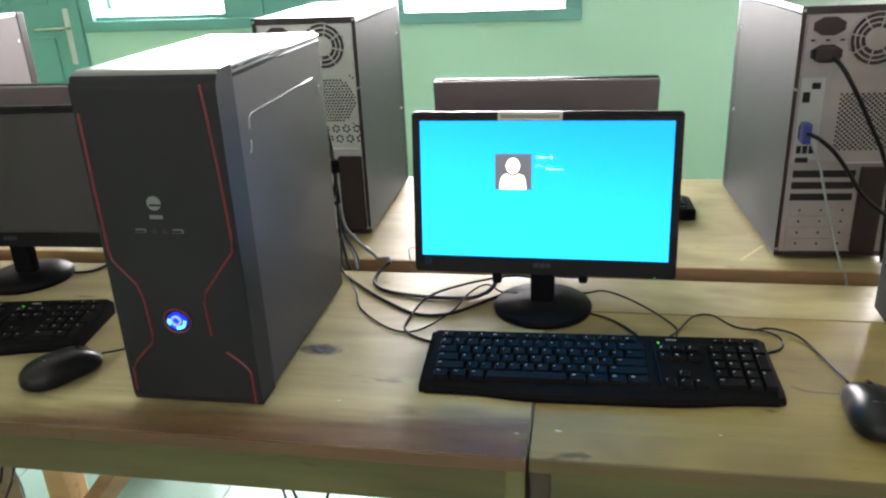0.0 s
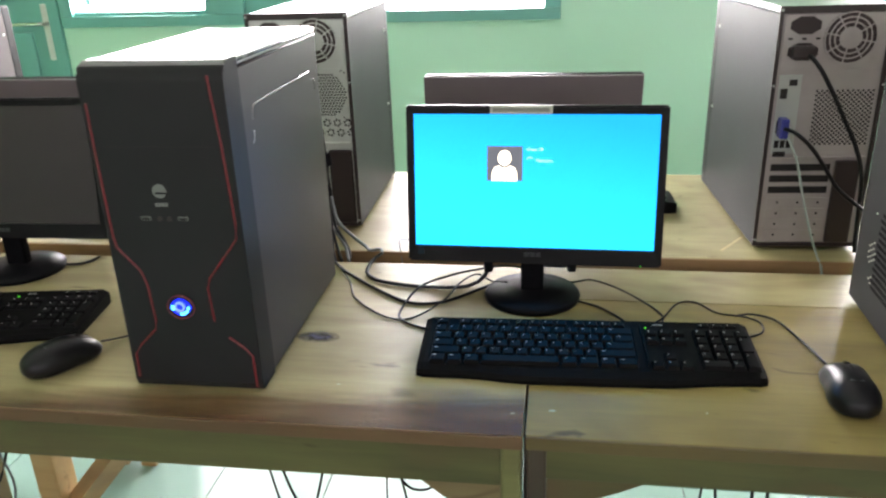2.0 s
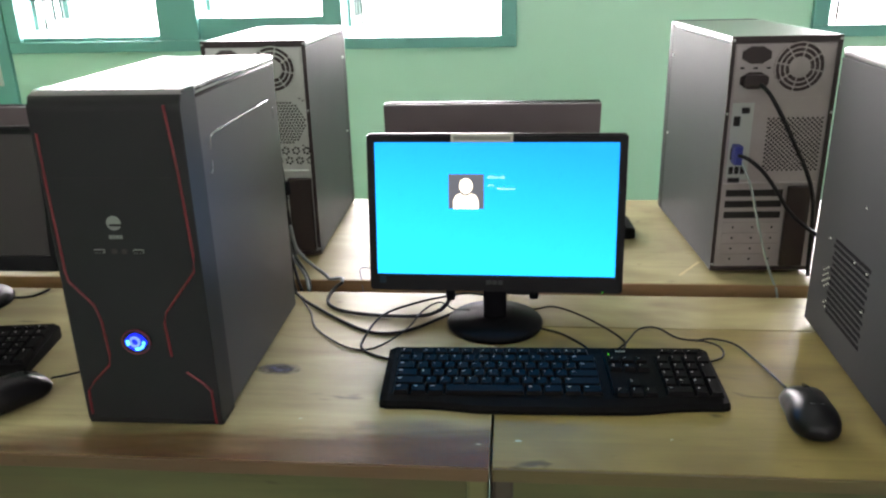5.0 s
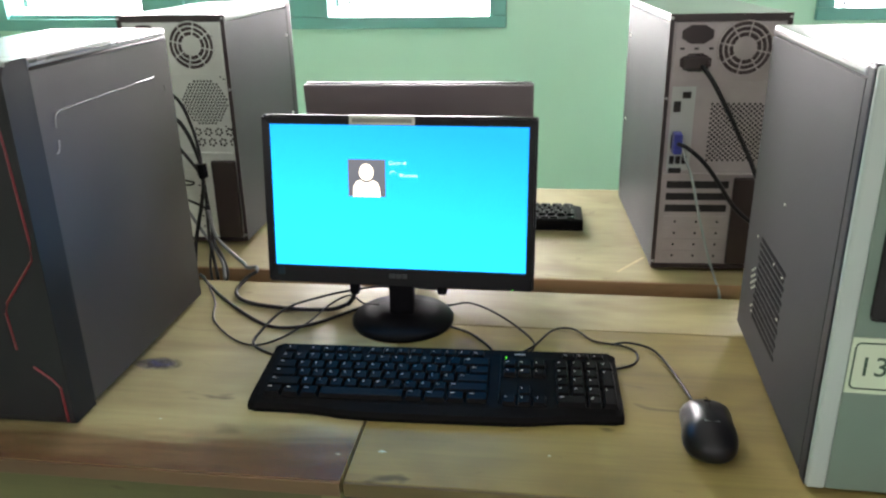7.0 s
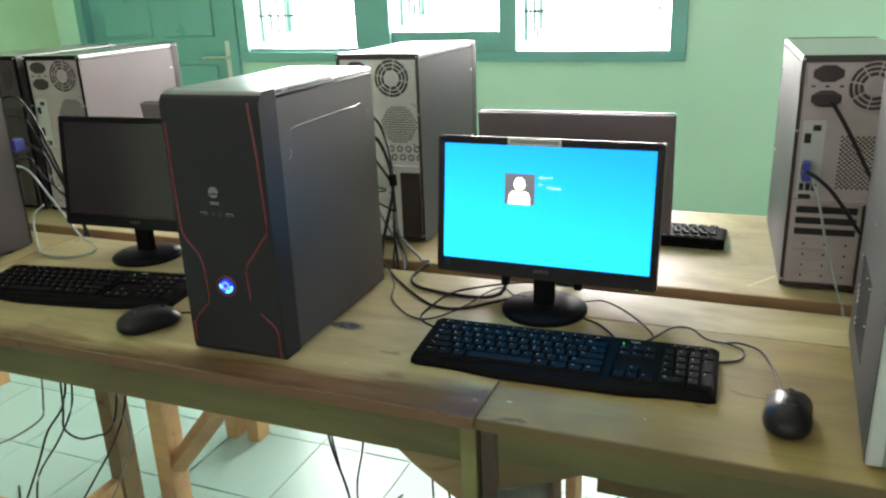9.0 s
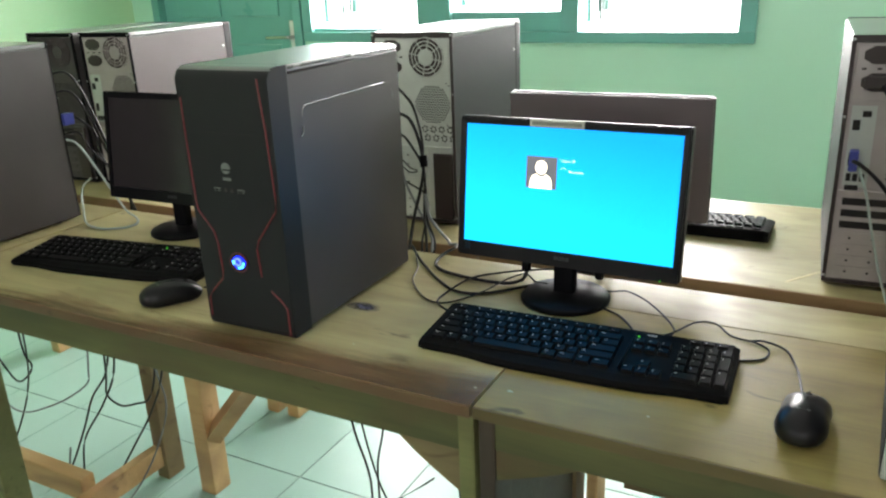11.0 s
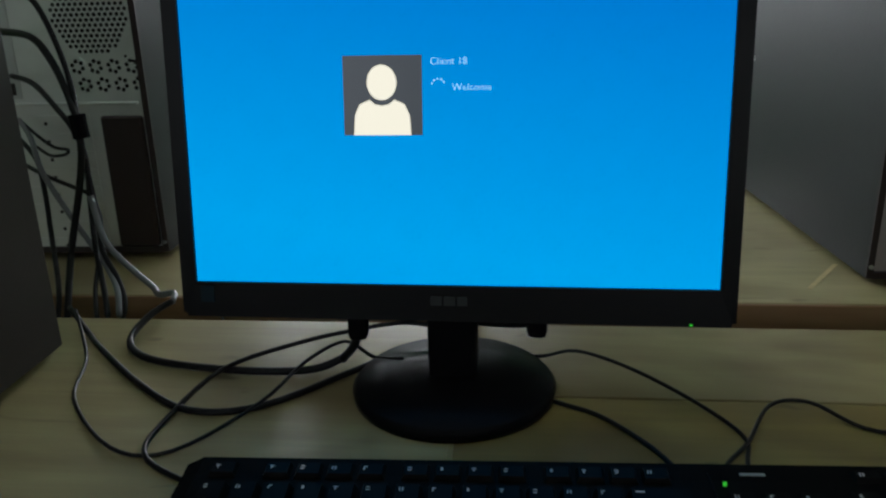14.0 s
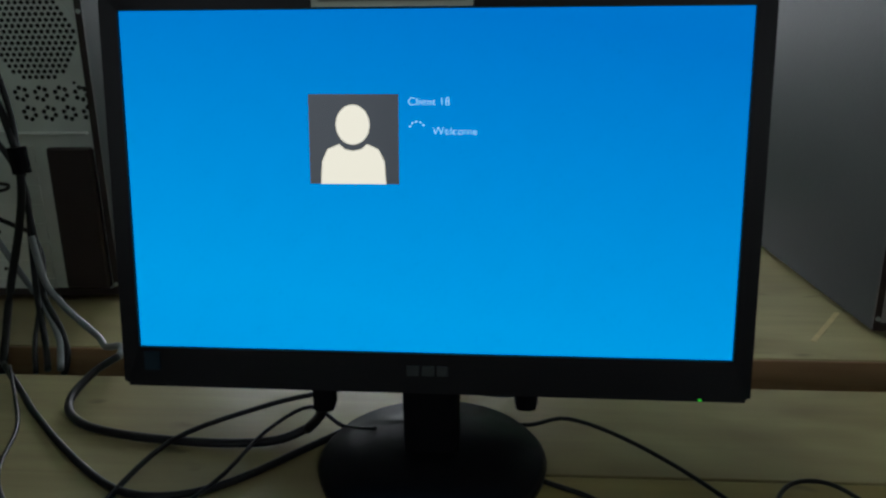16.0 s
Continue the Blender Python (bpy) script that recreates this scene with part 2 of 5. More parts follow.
no_.inputs["Scale"].default_value, no_.inputs["Detail"].default_value, no_.inputs["Distortion"].default_value = 1.0, 5, 0.7
k_.new(tc_.outputs["Object"], mp_.inputs["Vector"])
k_.new(mp_.outputs["Vector"], no_.inputs["Vector"])
k_.new(tc_.outputs["Object"], sx_.inputs[0])
ad_.operation = "MULTIPLY_ADD"
ad_.inputs[1].default_value = -7.5
sh_ = n_.new("ShaderNodeMath")
sh_.inputs[1].default_value = (1.190 - 0.677) / 2
k_.new(sx_.outputs["Y"], sh_.inputs[0])
k_.new(sh_.outputs[0], ad_.inputs[0])
k_.new(no_.outputs["Fac"], ad_.inputs[2])
mr_.inputs["From Min"].default_value, mr_.inputs["From Max"].default_value, mr_.inputs["To Max"].default_value = 0.02, 0.70, 0.56
gx_ = n_.new("ShaderNodeMath")
gx_.operation = "MULTIPLY_ADD"
gx_.inputs[1].default_value = 0.5
k_.new(sx_.outputs["X"], gx_.inputs[0])
k_.new(ad_.outputs[0], gx_.inputs[2])
k_.new(gx_.outputs[0], mr_.inputs["Value"])
k_.new(mr_.outputs["Result"], p_.inputs["Alpha"])
BLUELED = glow("blue_power_light", (0.004, 0.016, 0.95), 2.2)
PALELED = glow("pale_blue_light", (0.20, 0.38, 0.85), 1.0)
GREENLED = glow("green_light", (0.1, 1.0, 0.05), 1.0)
AVATAR_BG = glow("dark_grey_lit_pixels", (0.07, 0.078, 0.085), 1.7)
AVATAR_FG = glow("cream_lit_pixels", (1.0, 0.91, 0.68), 2.4)
TEXTWHITE = glow("white_lit_pixels", (0.45, 0.78, 1.0), 2.8)
OFFSCREEN = paint("dark_glossy_screen", (0.026, 0.022, 0.024), 0.20, vary=0.1, bump=0.0)

SCREEN, n_, k_, p_ = nodes_of("blue_lit_screen")
p_.inputs["Base Color"].default_value, p_.inputs["Roughness"].default_value = (0.006, 0.006, 0.010, 1), 0.4
p_.inputs["Specular IOR Level"].default_value = 0.06
tc_, sx_, cr_ = n_.new("ShaderNodeTexCoord"), n_.new("ShaderNodeSeparateXYZ"), n_.new("ShaderNodeMix")
mr_ = n_.new("ShaderNodeMapRange")
mr_.inputs["From Min"].default_value, mr_.inputs["From Max"].default_value = 0.05, 0.24
cr_.data_type = "RGBA"
# Viewing-angle dimming put into the emission: darker towards top and right.
cr_.inputs["A"].default_value, cr_.inputs["B"].default_value = (0.0, 0.455, 0.98, 1), (0.0, 0.245, 0.74, 1)
k_.new(tc_.outputs["Object"], sx_.inputs[0])
sl_ = n_.new("ShaderNodeMath")
sl_.operation = "MULTIPLY_ADD"
sl_.inputs[1].default_value = 0.16
k_.new(sx_.outputs["X"], sl_.inputs[0])
k_.new(sx_.outputs["Z"], sl_.inputs[2])
k_.new(sl_.outputs[0], mr_.inputs["Value"])
k_.new(mr_.outputs["Result"], cr_.inputs["Factor"])
k_.new(cr_.outputs["Result"], p_.inputs["Emission Color"])
p_.inputs["Emission Strength"].default_value = 1.95

# ---- building helpers ----


def part(name, bm, material, parent=None, label="", smooth=False):
    """Links a bmesh as one mesh object under a thing or a part."""
    me = bpy.data.meshes.new(name)
    bmesh.ops.recalc_face_normals(bm, faces=bm.faces)
    if smooth:
        for f in bm.faces:
            f.smooth = True
    bm.to_mesh(me)
    bm.free()
    for m in (material if isinstance(material, (list, tuple)) else [material]):
        me.materials.append(m)
    ob = new(name, me)
    if parent is not None:
        ob.parent = parent
    return tagged(ob, label) if label else ob


def thing(name, label, category, m=None, group="", kind=""):
    ob = new(name)
    ob.empty_display_size = 0.05
    if m is not None:
        ob.matrix_basis = m
    return tagged(ob, label, category, group, kind)


def box(bm, x0, x1, y0, y1, z0, z1, bevel=0.0, seg=2):
    vs = bmesh.ops.create_cube(bm, size=1.0)["verts"]
    for v in vs:
        v.co = Vector(((x0 + x1) / 2 + v.co.x * (x1 - x0), (y0 + y1) / 2 + v.co.y * (y1 - y0), (z0 + z1) / 2 + v.co.z * (z1 - z0)))
    if bevel > 0:
        es = list({e for v in vs for e in v.link_edges})
        bmesh.ops.bevel(bm, geom=es, offset=bevel, segments=seg, affect="EDGES", profile=0.6)
    return bm


def boxed(x0, x1, y0, y1, z0, z1, bevel=0.0, seg=2):
    return box(bmesh.new(), x0, x1, y0, y1, z0, z1, bevel, seg)


def prism(bm, outline, axis, a, b):
    """A flat outline of (u, v) drawn out from a to b along the axis x, y or z."""
    place = {"x": lambda u, v, w: (w, u, v), "y": lambda u, v, w: (u, w, v), "z": lambda u, v, w: (u, v, w)}[axis]
    lo = [bm.verts.new(place(u, v, a)) for u, v in outline]
    hi = [bm.verts.new(place(u, v, b)) for u, v in outline]
    bm.faces.new(lo[::-1])
    bm.faces.new(hi)
    for i in range(len(lo)):
        j = (i + 1) % len(lo)
        bm.faces.new((lo[i], lo[j], hi[j], hi[i]))
    return bm


def disc_outline(cx, cy, rx, ry=None, n=24, start=0.0):
    ry = rx if ry is None else ry
    return [(cx + rx * math.cos(start + 2 * math.pi * i / n), cy + ry * math.sin(start + 2 * math.pi * i / n)) for i in range(n)]


def tube(bm, points, r, sides=8, closed=False, steps=5):
    """A round cable along a smooth curve through the points."""
    pts = [Vector(p) for p in points]
    path = []
    n = len(pts)
    spans = n if closed else n - 1
    for i in range(spans):
        if closed:
            p0, p1, p2, p3 = (pts[(i + j) % n] for j in (-1, 0, 1, 2))
        else:
            p0, p1, p2, p3 = pts[max(i - 1, 0)], pts[i], pts[i + 1], pts[min(i + 2, n - 1)]
        for s in range(steps):
            t = s / steps
            path.append(0.5 * (2 * p1 + (p2 - p0) * t + (2 * p0 - 5 * p1 + 4 * p2 - p3) * t * t + (3 * p1 - p0 - 3 * p2 + p3) * t ** 3))
    if not closed:
        path.append(pts[-1])
    rings, m = [], len(path)
    for i, p in enumerate(path):
        a = path[(i - 1) % m] if closed or i else p
        b = path[(i + 1) % m] if closed or i < m - 1 else p
        d = (b - a).normalized()
        up = Vector((0, 0, 1)) if abs(d.z) < 0.9 else Vector((1, 0, 0))
        s = d.cross(up).normalized()
        u = s.cross(d)
        rings.append([bm.verts.new(p + r * (math.cos(q) * s + math.sin(q) * u)) for q in (2 * math.pi * j / sides for j in range(sides))])
    for i in range(m if closed else m - 1):
        A, B = rings[i], rings[(i + 1) % m]
        for j in range(sides):
            bm.faces.new((A[j], A[(j + 1) % sides], B[(j + 1) % sides], B[j]))
    if not closed:
        bm.faces.new(rings[0][::-1])
        bm.faces.new(rings[-1])
    return bm


def cable(name, label, points, r, material=None, group=""):
    ob = part(name, tube(bmesh.new(), points, r), material or CABLE, smooth=True)
    return tagged(ob, label, "cable", group)


def writing(name, text, size, material, parent, m, label="", extrude=0.0002, thin=0.0):
    cu = bpy.data.curves.new(name, "FONT")
    cu.body, cu.size, cu.extrude, cu.offset = text, size, extrude, thin
    cu.materials.append(material)
    ob = new(name, cu)
    ob.parent = parent
    ob.matrix_basis = m
    return tagged(ob, label) if label else ob


D = 0.757          # height of the desk tops
WALL_Y = 3.15      # inner face of the wall with the windows
X0, X1, Y0, ZC = -3.30, 2.90, -2.20, 3.0

# ---- setting ----


def wall_with_openings(name, label, mat, a0, a1, holes, axis, w0, w1, height):
    """A thick wall from a0 to a1 with rectangular holes (a, b, z, top) through it."""
    bm = bmesh.new()
    def piece(p, q, z0, z1):
        if q - p > 1e-4 and z1 - z0 > 1e-4:
            box(bm, p, q, w0, w1, z0, z1) if axis == "x" else box(bm, w0, w1, p, q, z0, z1)
    at = a0
    for p, q, z0, z1 in holes:
        piece(at, p, 0, height)
        piece(p, q, 0, z0)
        piece(p, q, z1, height)
        at = q
    piece(at, a1, 0, height)
    bmesh.ops.remove_doubles(bm, verts=bm.verts, dist=1e-5)
    return tagged(part(name, bm, mat), label, "wall", kind="structure")


TRIPLE = (-2.10, 0.03, 1.00, 2.02)
RIGHT = (1.16, 2.36, 1.02, 2.02)
DOOR = (-3.13, -2.112, 0.0, 2.06)
wall_with_openings("wall_north", "mint green painted wall with windows and a door", WALL, X0, X1, [DOOR, TRIPLE, RIGHT], "x", WALL_Y, WALL_Y + 0.13, ZC)
wall_with_openings("wall_south", "unseen wall with two windows, cream for neutral bounce", CREAM, X0, X1, [(-2.0, -0.6, 1.0, 2.2), (0.4, 1.8, 1.0, 2.2)], "x", Y0 - 0.13, Y0, ZC)
wall_with_openings("wall_west", "lime green painted side wall", WALL_SIDE, Y0, WALL_Y, [], "y", X0 - 0.13, X0, ZC)
wall_with_openings("wall_east", "unseen side wall, cream for neutral bounce", CREAM, Y0, WALL_Y, [], "y", X1, X1 + 0.13, ZC)
tagged(part("ceiling", boxed(X0, X1, Y0, WALL_Y, ZC, ZC + 0.1), CEIL), "white painted ceiling", "ceiling", kind="structure")
floor = tagged(part("floor", boxed(X0, X1, Y0, WALL_Y, -0.12, -0.004), GROUT), "pale glazed tile floor with grey joints", "floor", kind="structure")


def window(name, label, x0, x1, z0, z1, lights, opened=False):
    """A teal frame with sashes (left, right, bottom) and thin burglar bars."""
    w = thing(name, label, "window", kind="structure")
    y0, y1 = WALL_Y - 0.025, WALL_Y + 0.10
    part("window_sill", boxed(x0, x1, y0, y1, z0, z0 + 0.045, 0.004), TEAL, w)
    part("window_head", boxed(x0, x1, y0, y1, z1 - 0.05, z1, 0.004), TEAL, w)
    edges = [x0] + [v for l in lights for v in l[:2]] + [x1]
    for i in range(0, len(edges), 2):
        part("window_post", boxed(edges[i], edges[i + 1], y0, y1, z0 + 0.045, z1 - 0.05, 0.004), TEAL, w)
    for p, q, zb in lights:
        if zb > z0 + 0.06:
            part("lower_rail", boxed(p, q, y0 + 0.02, y1 - 0.02, z0 + 0.045, zb, 0.003), TEAL, w)
        bars = max(2, int((q - p) / 0.16))
        for i in range(1, 6):
            z = zb + 0.145 * i
            if z < z1 - 0.06:
                part("grille_bar", boxed(p, q, y1 - 0.012, y1 - 0.004, z, z + 0.010), GRILLE, w)
        for i in (1, bars - 1):
            x = p + (0.06 if i == 1 else q - p - 0.06)
            part("grille_bar", boxed(x, x + 0.008, y1 - 0.022, y1 - 0.014, zb, z1 - 0.05), GRILLE, w)
        if opened:
            sash = bmesh.new()
            ya, yb, zt = y1 + 0.01, y1 + 0.30, z1 - 0.07
            for a, b, c, d in ((ya, ya + 0.035, zb + 0.02, zt), (yb - 0.035, yb, zb + 0.02, zt), (ya + 0.035, yb - 0.035, zb + 0.02, zb + 0.06), (ya + 0.035, yb - 0.035, zt - 0.04, zt)):
                box(sash, p - 0.012, p + 0.012, a, b, c, d)
            open_leaf = part("open_sash", sash, SASHPAINT, w, "weathered sash swung open outwards")
            for i in range(1, 4):
                part("sash_bar", boxed(p - 0.006, p + 0.006, ya + 0.02 + 0.065 * i, ya + 0.032 + 0.065 * i, zb + 0.06, zt - 0.04), GRILLE, open_leaf)
            part("sash_bar", boxed(p - 0.005, p + 0.005, ya + 0.035, yb - 0.035, (zb + zt) / 2 - 0.008, (zb + zt) / 2 + 0.008), GRILLE, open_leaf)
    return w


window("window_1", "teal wooden triple window frame, daylight behind its bars", *TRIPLE, [(-2.045, -1.44, 1.062), (-1.27, -0.75, 1.13), (-0.67, -0.035, 1.054)], True)
window("window_2", "teal wooden window frame with daylight behind it", *RIGHT, [(1.22, 1.50, 1.065), (1.52, 2.30, 1.065)])
for a, b in ((-2.0, -0.6), (0.4, 1.8)):
    w = thing("window_3" if a < 0 else "window_4", "teal window frame with bright daylight", "window", kind="structure")
    for x0, x1, z0, z1 in ((a, b, 1.0, 1.05), (a, b, 2.15, 2.2), (a, a + 0.05, 1.05, 2.15), (b - 0.05, b, 1.05, 2.15), ((a + b) / 2 - 0.025, (a + b) / 2 + 0.025, 1.05, 2.15)):
        part("window_frame", boxed(x0, x1, Y0 - 0.10, Y0 + 0.02, z0, z1, 0.003), TEAL, w)

door = thing("door_1", "closed teal panelled wooden door with a pale lever handle", "door", kind="structure")
part("door_leaf", boxed(DOOR[0] + 0.05, DOOR[1] - 0.05, WALL_Y + 0.03, WALL_Y + 0.07, 0.01, 2.0, 0.002), TEAL, door)
for x0, x1, z0, z1 in ((DOOR[0], DOOR[0] + 0.05, 0, 2.06), (DOOR[1] - 0.05, DOOR[1], 0, 2.06), (DOOR[0] + 0.05, DOOR[1] - 0.05, 2.005, 2.06)):
    part("door_frame", boxed(x0, x1, WALL_Y - 0.02, WALL_Y + 0.09, z0, z1, 0.003), TEAL, door)
for x0, x1 in ((-2.98, -2.67), (-2.59, -2.28)):
    for z0, z1 in ((0.18, 0.98), (1.12, 1.9)):
        bm = boxed(x0, x1, WALL_Y + 0.02, WALL_Y + 0.031, z0, z1, 0.008)
        part("door_panel", bm, TEAL, door)
plate = part("handle_plate", boxed(-2.216, -2.166, WALL_Y + 0.015, WALL_Y + 0.03, 0.86, 1.10, 0.006), WHITE, door, "pale vertical handle plate")
part("lever", tube(bmesh.new(), [(-2.191, WALL_Y + 0.015, 1.02), (-2.191, WALL_Y - 0.03, 1.02), (-2.235, WALL_Y - 0.035, 1.02), (-2.335, WALL_Y - 0.03, 1.018)], 0.009), CHROME, plate, smooth=True)

DAY = glow("overcast_sky_glow", (1.0, 1.0, 0.98), 11.5)
tagged(part("backdrop", boxed(-4.5, 4.5, 4.6, 4.62, -0.5, 4.5), DAY), "bright white sky outside the windows", "sky", kind="structure")

# ---- desks ----


def desk(label, x0, x1, y0, y1, front_mat, cuts, legs, edge=EDGEWOOD, rails=False, inset=0.012, posts=None, top=TOPWOOD, drop=0.086, slim=0.05, back=LEGWOOD):
    """A plank-topped wooden desk; its pieces are given in the room's metres."""
    t = thing("desk", label, "desk", pose((x0 + x1) / 2, (y0 + y1) / 2, 0), group="wooden desks")
    cx, cy = (x0 + x1) / 2, (y0 + y1) / 2
    rows = [y0] + cuts + [y1]
    for i in range(len(rows) - 1):
        g0, g1 = (0.0 if i == 0 else 0.0014), (0.0 if i == len(rows) - 2 else 0.0014)
        mat = front_mat if i == 0 else top
        part("plank", boxed(x0 - cx, x1 - cx, rows[i] + g0 - cy, rows[i + 1] - g1 - cy, D - 0.018, D, 0.0008), mat, t)
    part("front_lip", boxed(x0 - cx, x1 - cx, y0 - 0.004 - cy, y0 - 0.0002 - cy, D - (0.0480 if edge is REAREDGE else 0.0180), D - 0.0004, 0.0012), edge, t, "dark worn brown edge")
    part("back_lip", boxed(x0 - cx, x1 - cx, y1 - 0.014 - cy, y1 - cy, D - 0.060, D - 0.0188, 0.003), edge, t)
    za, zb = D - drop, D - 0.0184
    part("front_apron", boxed(x0 + 0.016 - cx, x1 - 0.016 - cx, y0 + 0.015 - cy, y0 + 0.037 - cy, za, zb, 0.002), APRON, t, "raw wood apron with green floor bounce in its colour")
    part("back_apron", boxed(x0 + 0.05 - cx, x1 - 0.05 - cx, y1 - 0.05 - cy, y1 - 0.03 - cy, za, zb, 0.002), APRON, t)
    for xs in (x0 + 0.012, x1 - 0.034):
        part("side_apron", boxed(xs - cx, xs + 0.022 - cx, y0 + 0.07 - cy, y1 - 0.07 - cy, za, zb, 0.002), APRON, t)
    for pair in legs:
        pair = pair if isinstance(pair, tuple) else (pair, pair)
        for xs, ys in zip(pair, (y0 + inset, y1 - 0.078)):
            wide = slim if abs(xs) < 0.06 else 0.05
            bm = boxed(xs - cx, xs + wide - cx, ys - cy, ys + 0.06 - cy, 0.0, zb, 0.004)
            for v in bm.verts:
                if v.co.z < 0.05:
                    v.co.x += (xs + wide / 2 - cx - v.co.x) * 0.15
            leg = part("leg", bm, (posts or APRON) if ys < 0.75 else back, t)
        if rails:
            part("foot_rail", boxed(xs + 0.01 - cx, xs + 0.04 - cx, y0 + 0.078 - cy, y1 - 0.078 - cy, 0.08, 0.14, 0.003), LEGWOOD, t)
    return t, cx, cy


def gusset(t, cx, cy, x_leg, side, y, top, reach, deep):
    """A brace board with a slightly hollow lower edge between leg and apron."""
    out = [(x_leg - cx, D - top - 0.0005), (x_leg + side * reach - cx, D - top - 0.0005)]
    for q in (0.75, 0.5, 0.25, 0.0):
        out.append((x_leg + side * reach * q - cx, D - top - deep * (1 - q) ** 0.85))
    part("gusset", prism(bmesh.new(), out, "y", y - cy, y + 0.018 - cy), GUSSETWOOD if side < 0 else APRON, t, "triangular brace board")


FY0, FY1, RY0, RY1 = 0.677, 1.190, 1.249, 1.790
t, cx, cy = desk("yellow varnished plank desk with a brown stained front board", -1.240, -0.0062, FY0, FY1, TOPWOOD, [], ((-1.236, -1.212), (-0.0335, -0.020)), edge=REDEDGE, posts=POSTWOOD, slim=0.0255, back=GUSSETWOOD)
part("leg", boxed(-1.045 - cx, -0.995 - cx, FY1 - 0.078 - cy, FY1 - 0.018 - cy, 0.0, D - 0.0184, 0.004), LEGWOOD, t)
part("foot_rail", boxed(-1.204 - cx, -1.174 - cx, FY0 + 0.066 - cy, FY1 - 0.079 - cy, 0.045, 0.105, 0.003), LEGWOOD, t)
gusset(t, cx, cy, -0.0335, -1, FY0 + 0.017, 0.086, 0.100, 0.072)
# Added strip: keeps the bright floor from showing through the joint.
part("batten", boxed(-0.0061 - cx, -0.0026 - cx, FY0 + 0.030 - cy, FY1 - 0.002 - cy, 0.25, D - 0.0185), DARKPOST, t, "added dark strip that blocks bright floor in the joint")
part("filler_strip", boxed(-0.0061 - cx, -0.0026 - cx, 0.845 - cy, FY1 - 0.001 - cy, D - 0.018, D - 0.0004), TOPWOOD, t, "wood filler in the joint")
part("varnish_band", boxed(-0.6165, 0.6165, FY0 - 0.001 - cy, FY0 + 0.0995 - cy, D + 0.0001, D + 0.0004), BANDSTAIN, t, "streaky reddish brown varnish along the front")
bm = tube(bmesh.new(), [(-1.00 - cx, FY1 - 0.05 - cy, 0.17), (-0.80 - cx, FY1 - 0.05 - cy, 0.41)], 0.028, sides=4, steps=1)
part("brace", bm, LEGWOOD, t, "diagonal wooden brace")
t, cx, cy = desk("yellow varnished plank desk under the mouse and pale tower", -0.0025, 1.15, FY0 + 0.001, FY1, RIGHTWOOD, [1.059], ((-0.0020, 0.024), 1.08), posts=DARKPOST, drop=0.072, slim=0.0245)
gusset(t, cx, cy, 0.0226, 1, FY0 + 0.018, 0.072, 0.118, 0.050)
t, cx, cy = desk("yellow varnished plank desk under a dark tower", -2.25, -1.246, FY0, FY1, TOPWOOD, [], (-2.23, -2.02), rails=True)
part("long_rail", boxed(-2.18 - cx, -1.2045 - cx, 0.88 - cy, 0.92 - cy, 0.075, 0.14, 0.004), LEGWOOD, t)
t, cx, cy = desk("yellow varnished plank desk in the row facing the windows", -1.085, 1.15, RY0, RY1, TOPWOOD, [], (-1.075, 1.08), inset=0.27, edge=REAREDGE)
part("long_rail", boxed(0.060 - cx, 1.07 - cx, RY0 + 0.020 - cy, RY0 + 0.050 - cy, 0.245, 0.296, 0.003), EDGEWOOD, t, "dark brown rail under the desk")
desk("yellow varnished plank desk in the row facing the windows", -2.25, -1.095, RY0, RY1, TOPWOOD, [], (-2.2, -1.155), inset=0.27, edge=REAREDGE)

# ---- monitors ----
MW, MH, TILT_BACK = 0.3954, 0.2474, 7.24


def bezel_frame(bm, w, h, side, top, bottom, y0, y1):
    """One moulded ring round the screen."""
    outer = [(-w / 2, 0), (w / 2, 0), (w / 2, h), (-w / 2, h)]
    inner = [(-w / 2 + side, bottom), (w / 2 - side, bottom), (w / 2 - side, h - top), (-w / 2 + side, h - top)]
    of, inf, ob, inb = ([bm.verts.new((u, y, v)) for u, v in ring] for ring, y in ((outer, y0), (inner, y0 + 0.001), (outer, y1), (inner, y1)))
    for i in range(4):
        j = (i + 1) % 4
        bm.faces.new((of[i], of[j], inf[j], inf[i]))
        bm.faces.new((inf[i], inf[j], inb[j], inb[i]))
        bm.faces.new((ob[i], ob[j], of[j], of[i]))
        bm.faces.new((inb[i], inb[j], ob[j], ob[i]))
    bmesh.ops.bevel(bm, geom=[e for e in bm.edges if all(v in of or v in ob for v in e.verts)], offset=0.003, segments=2, affect="EDGES")
    return bm


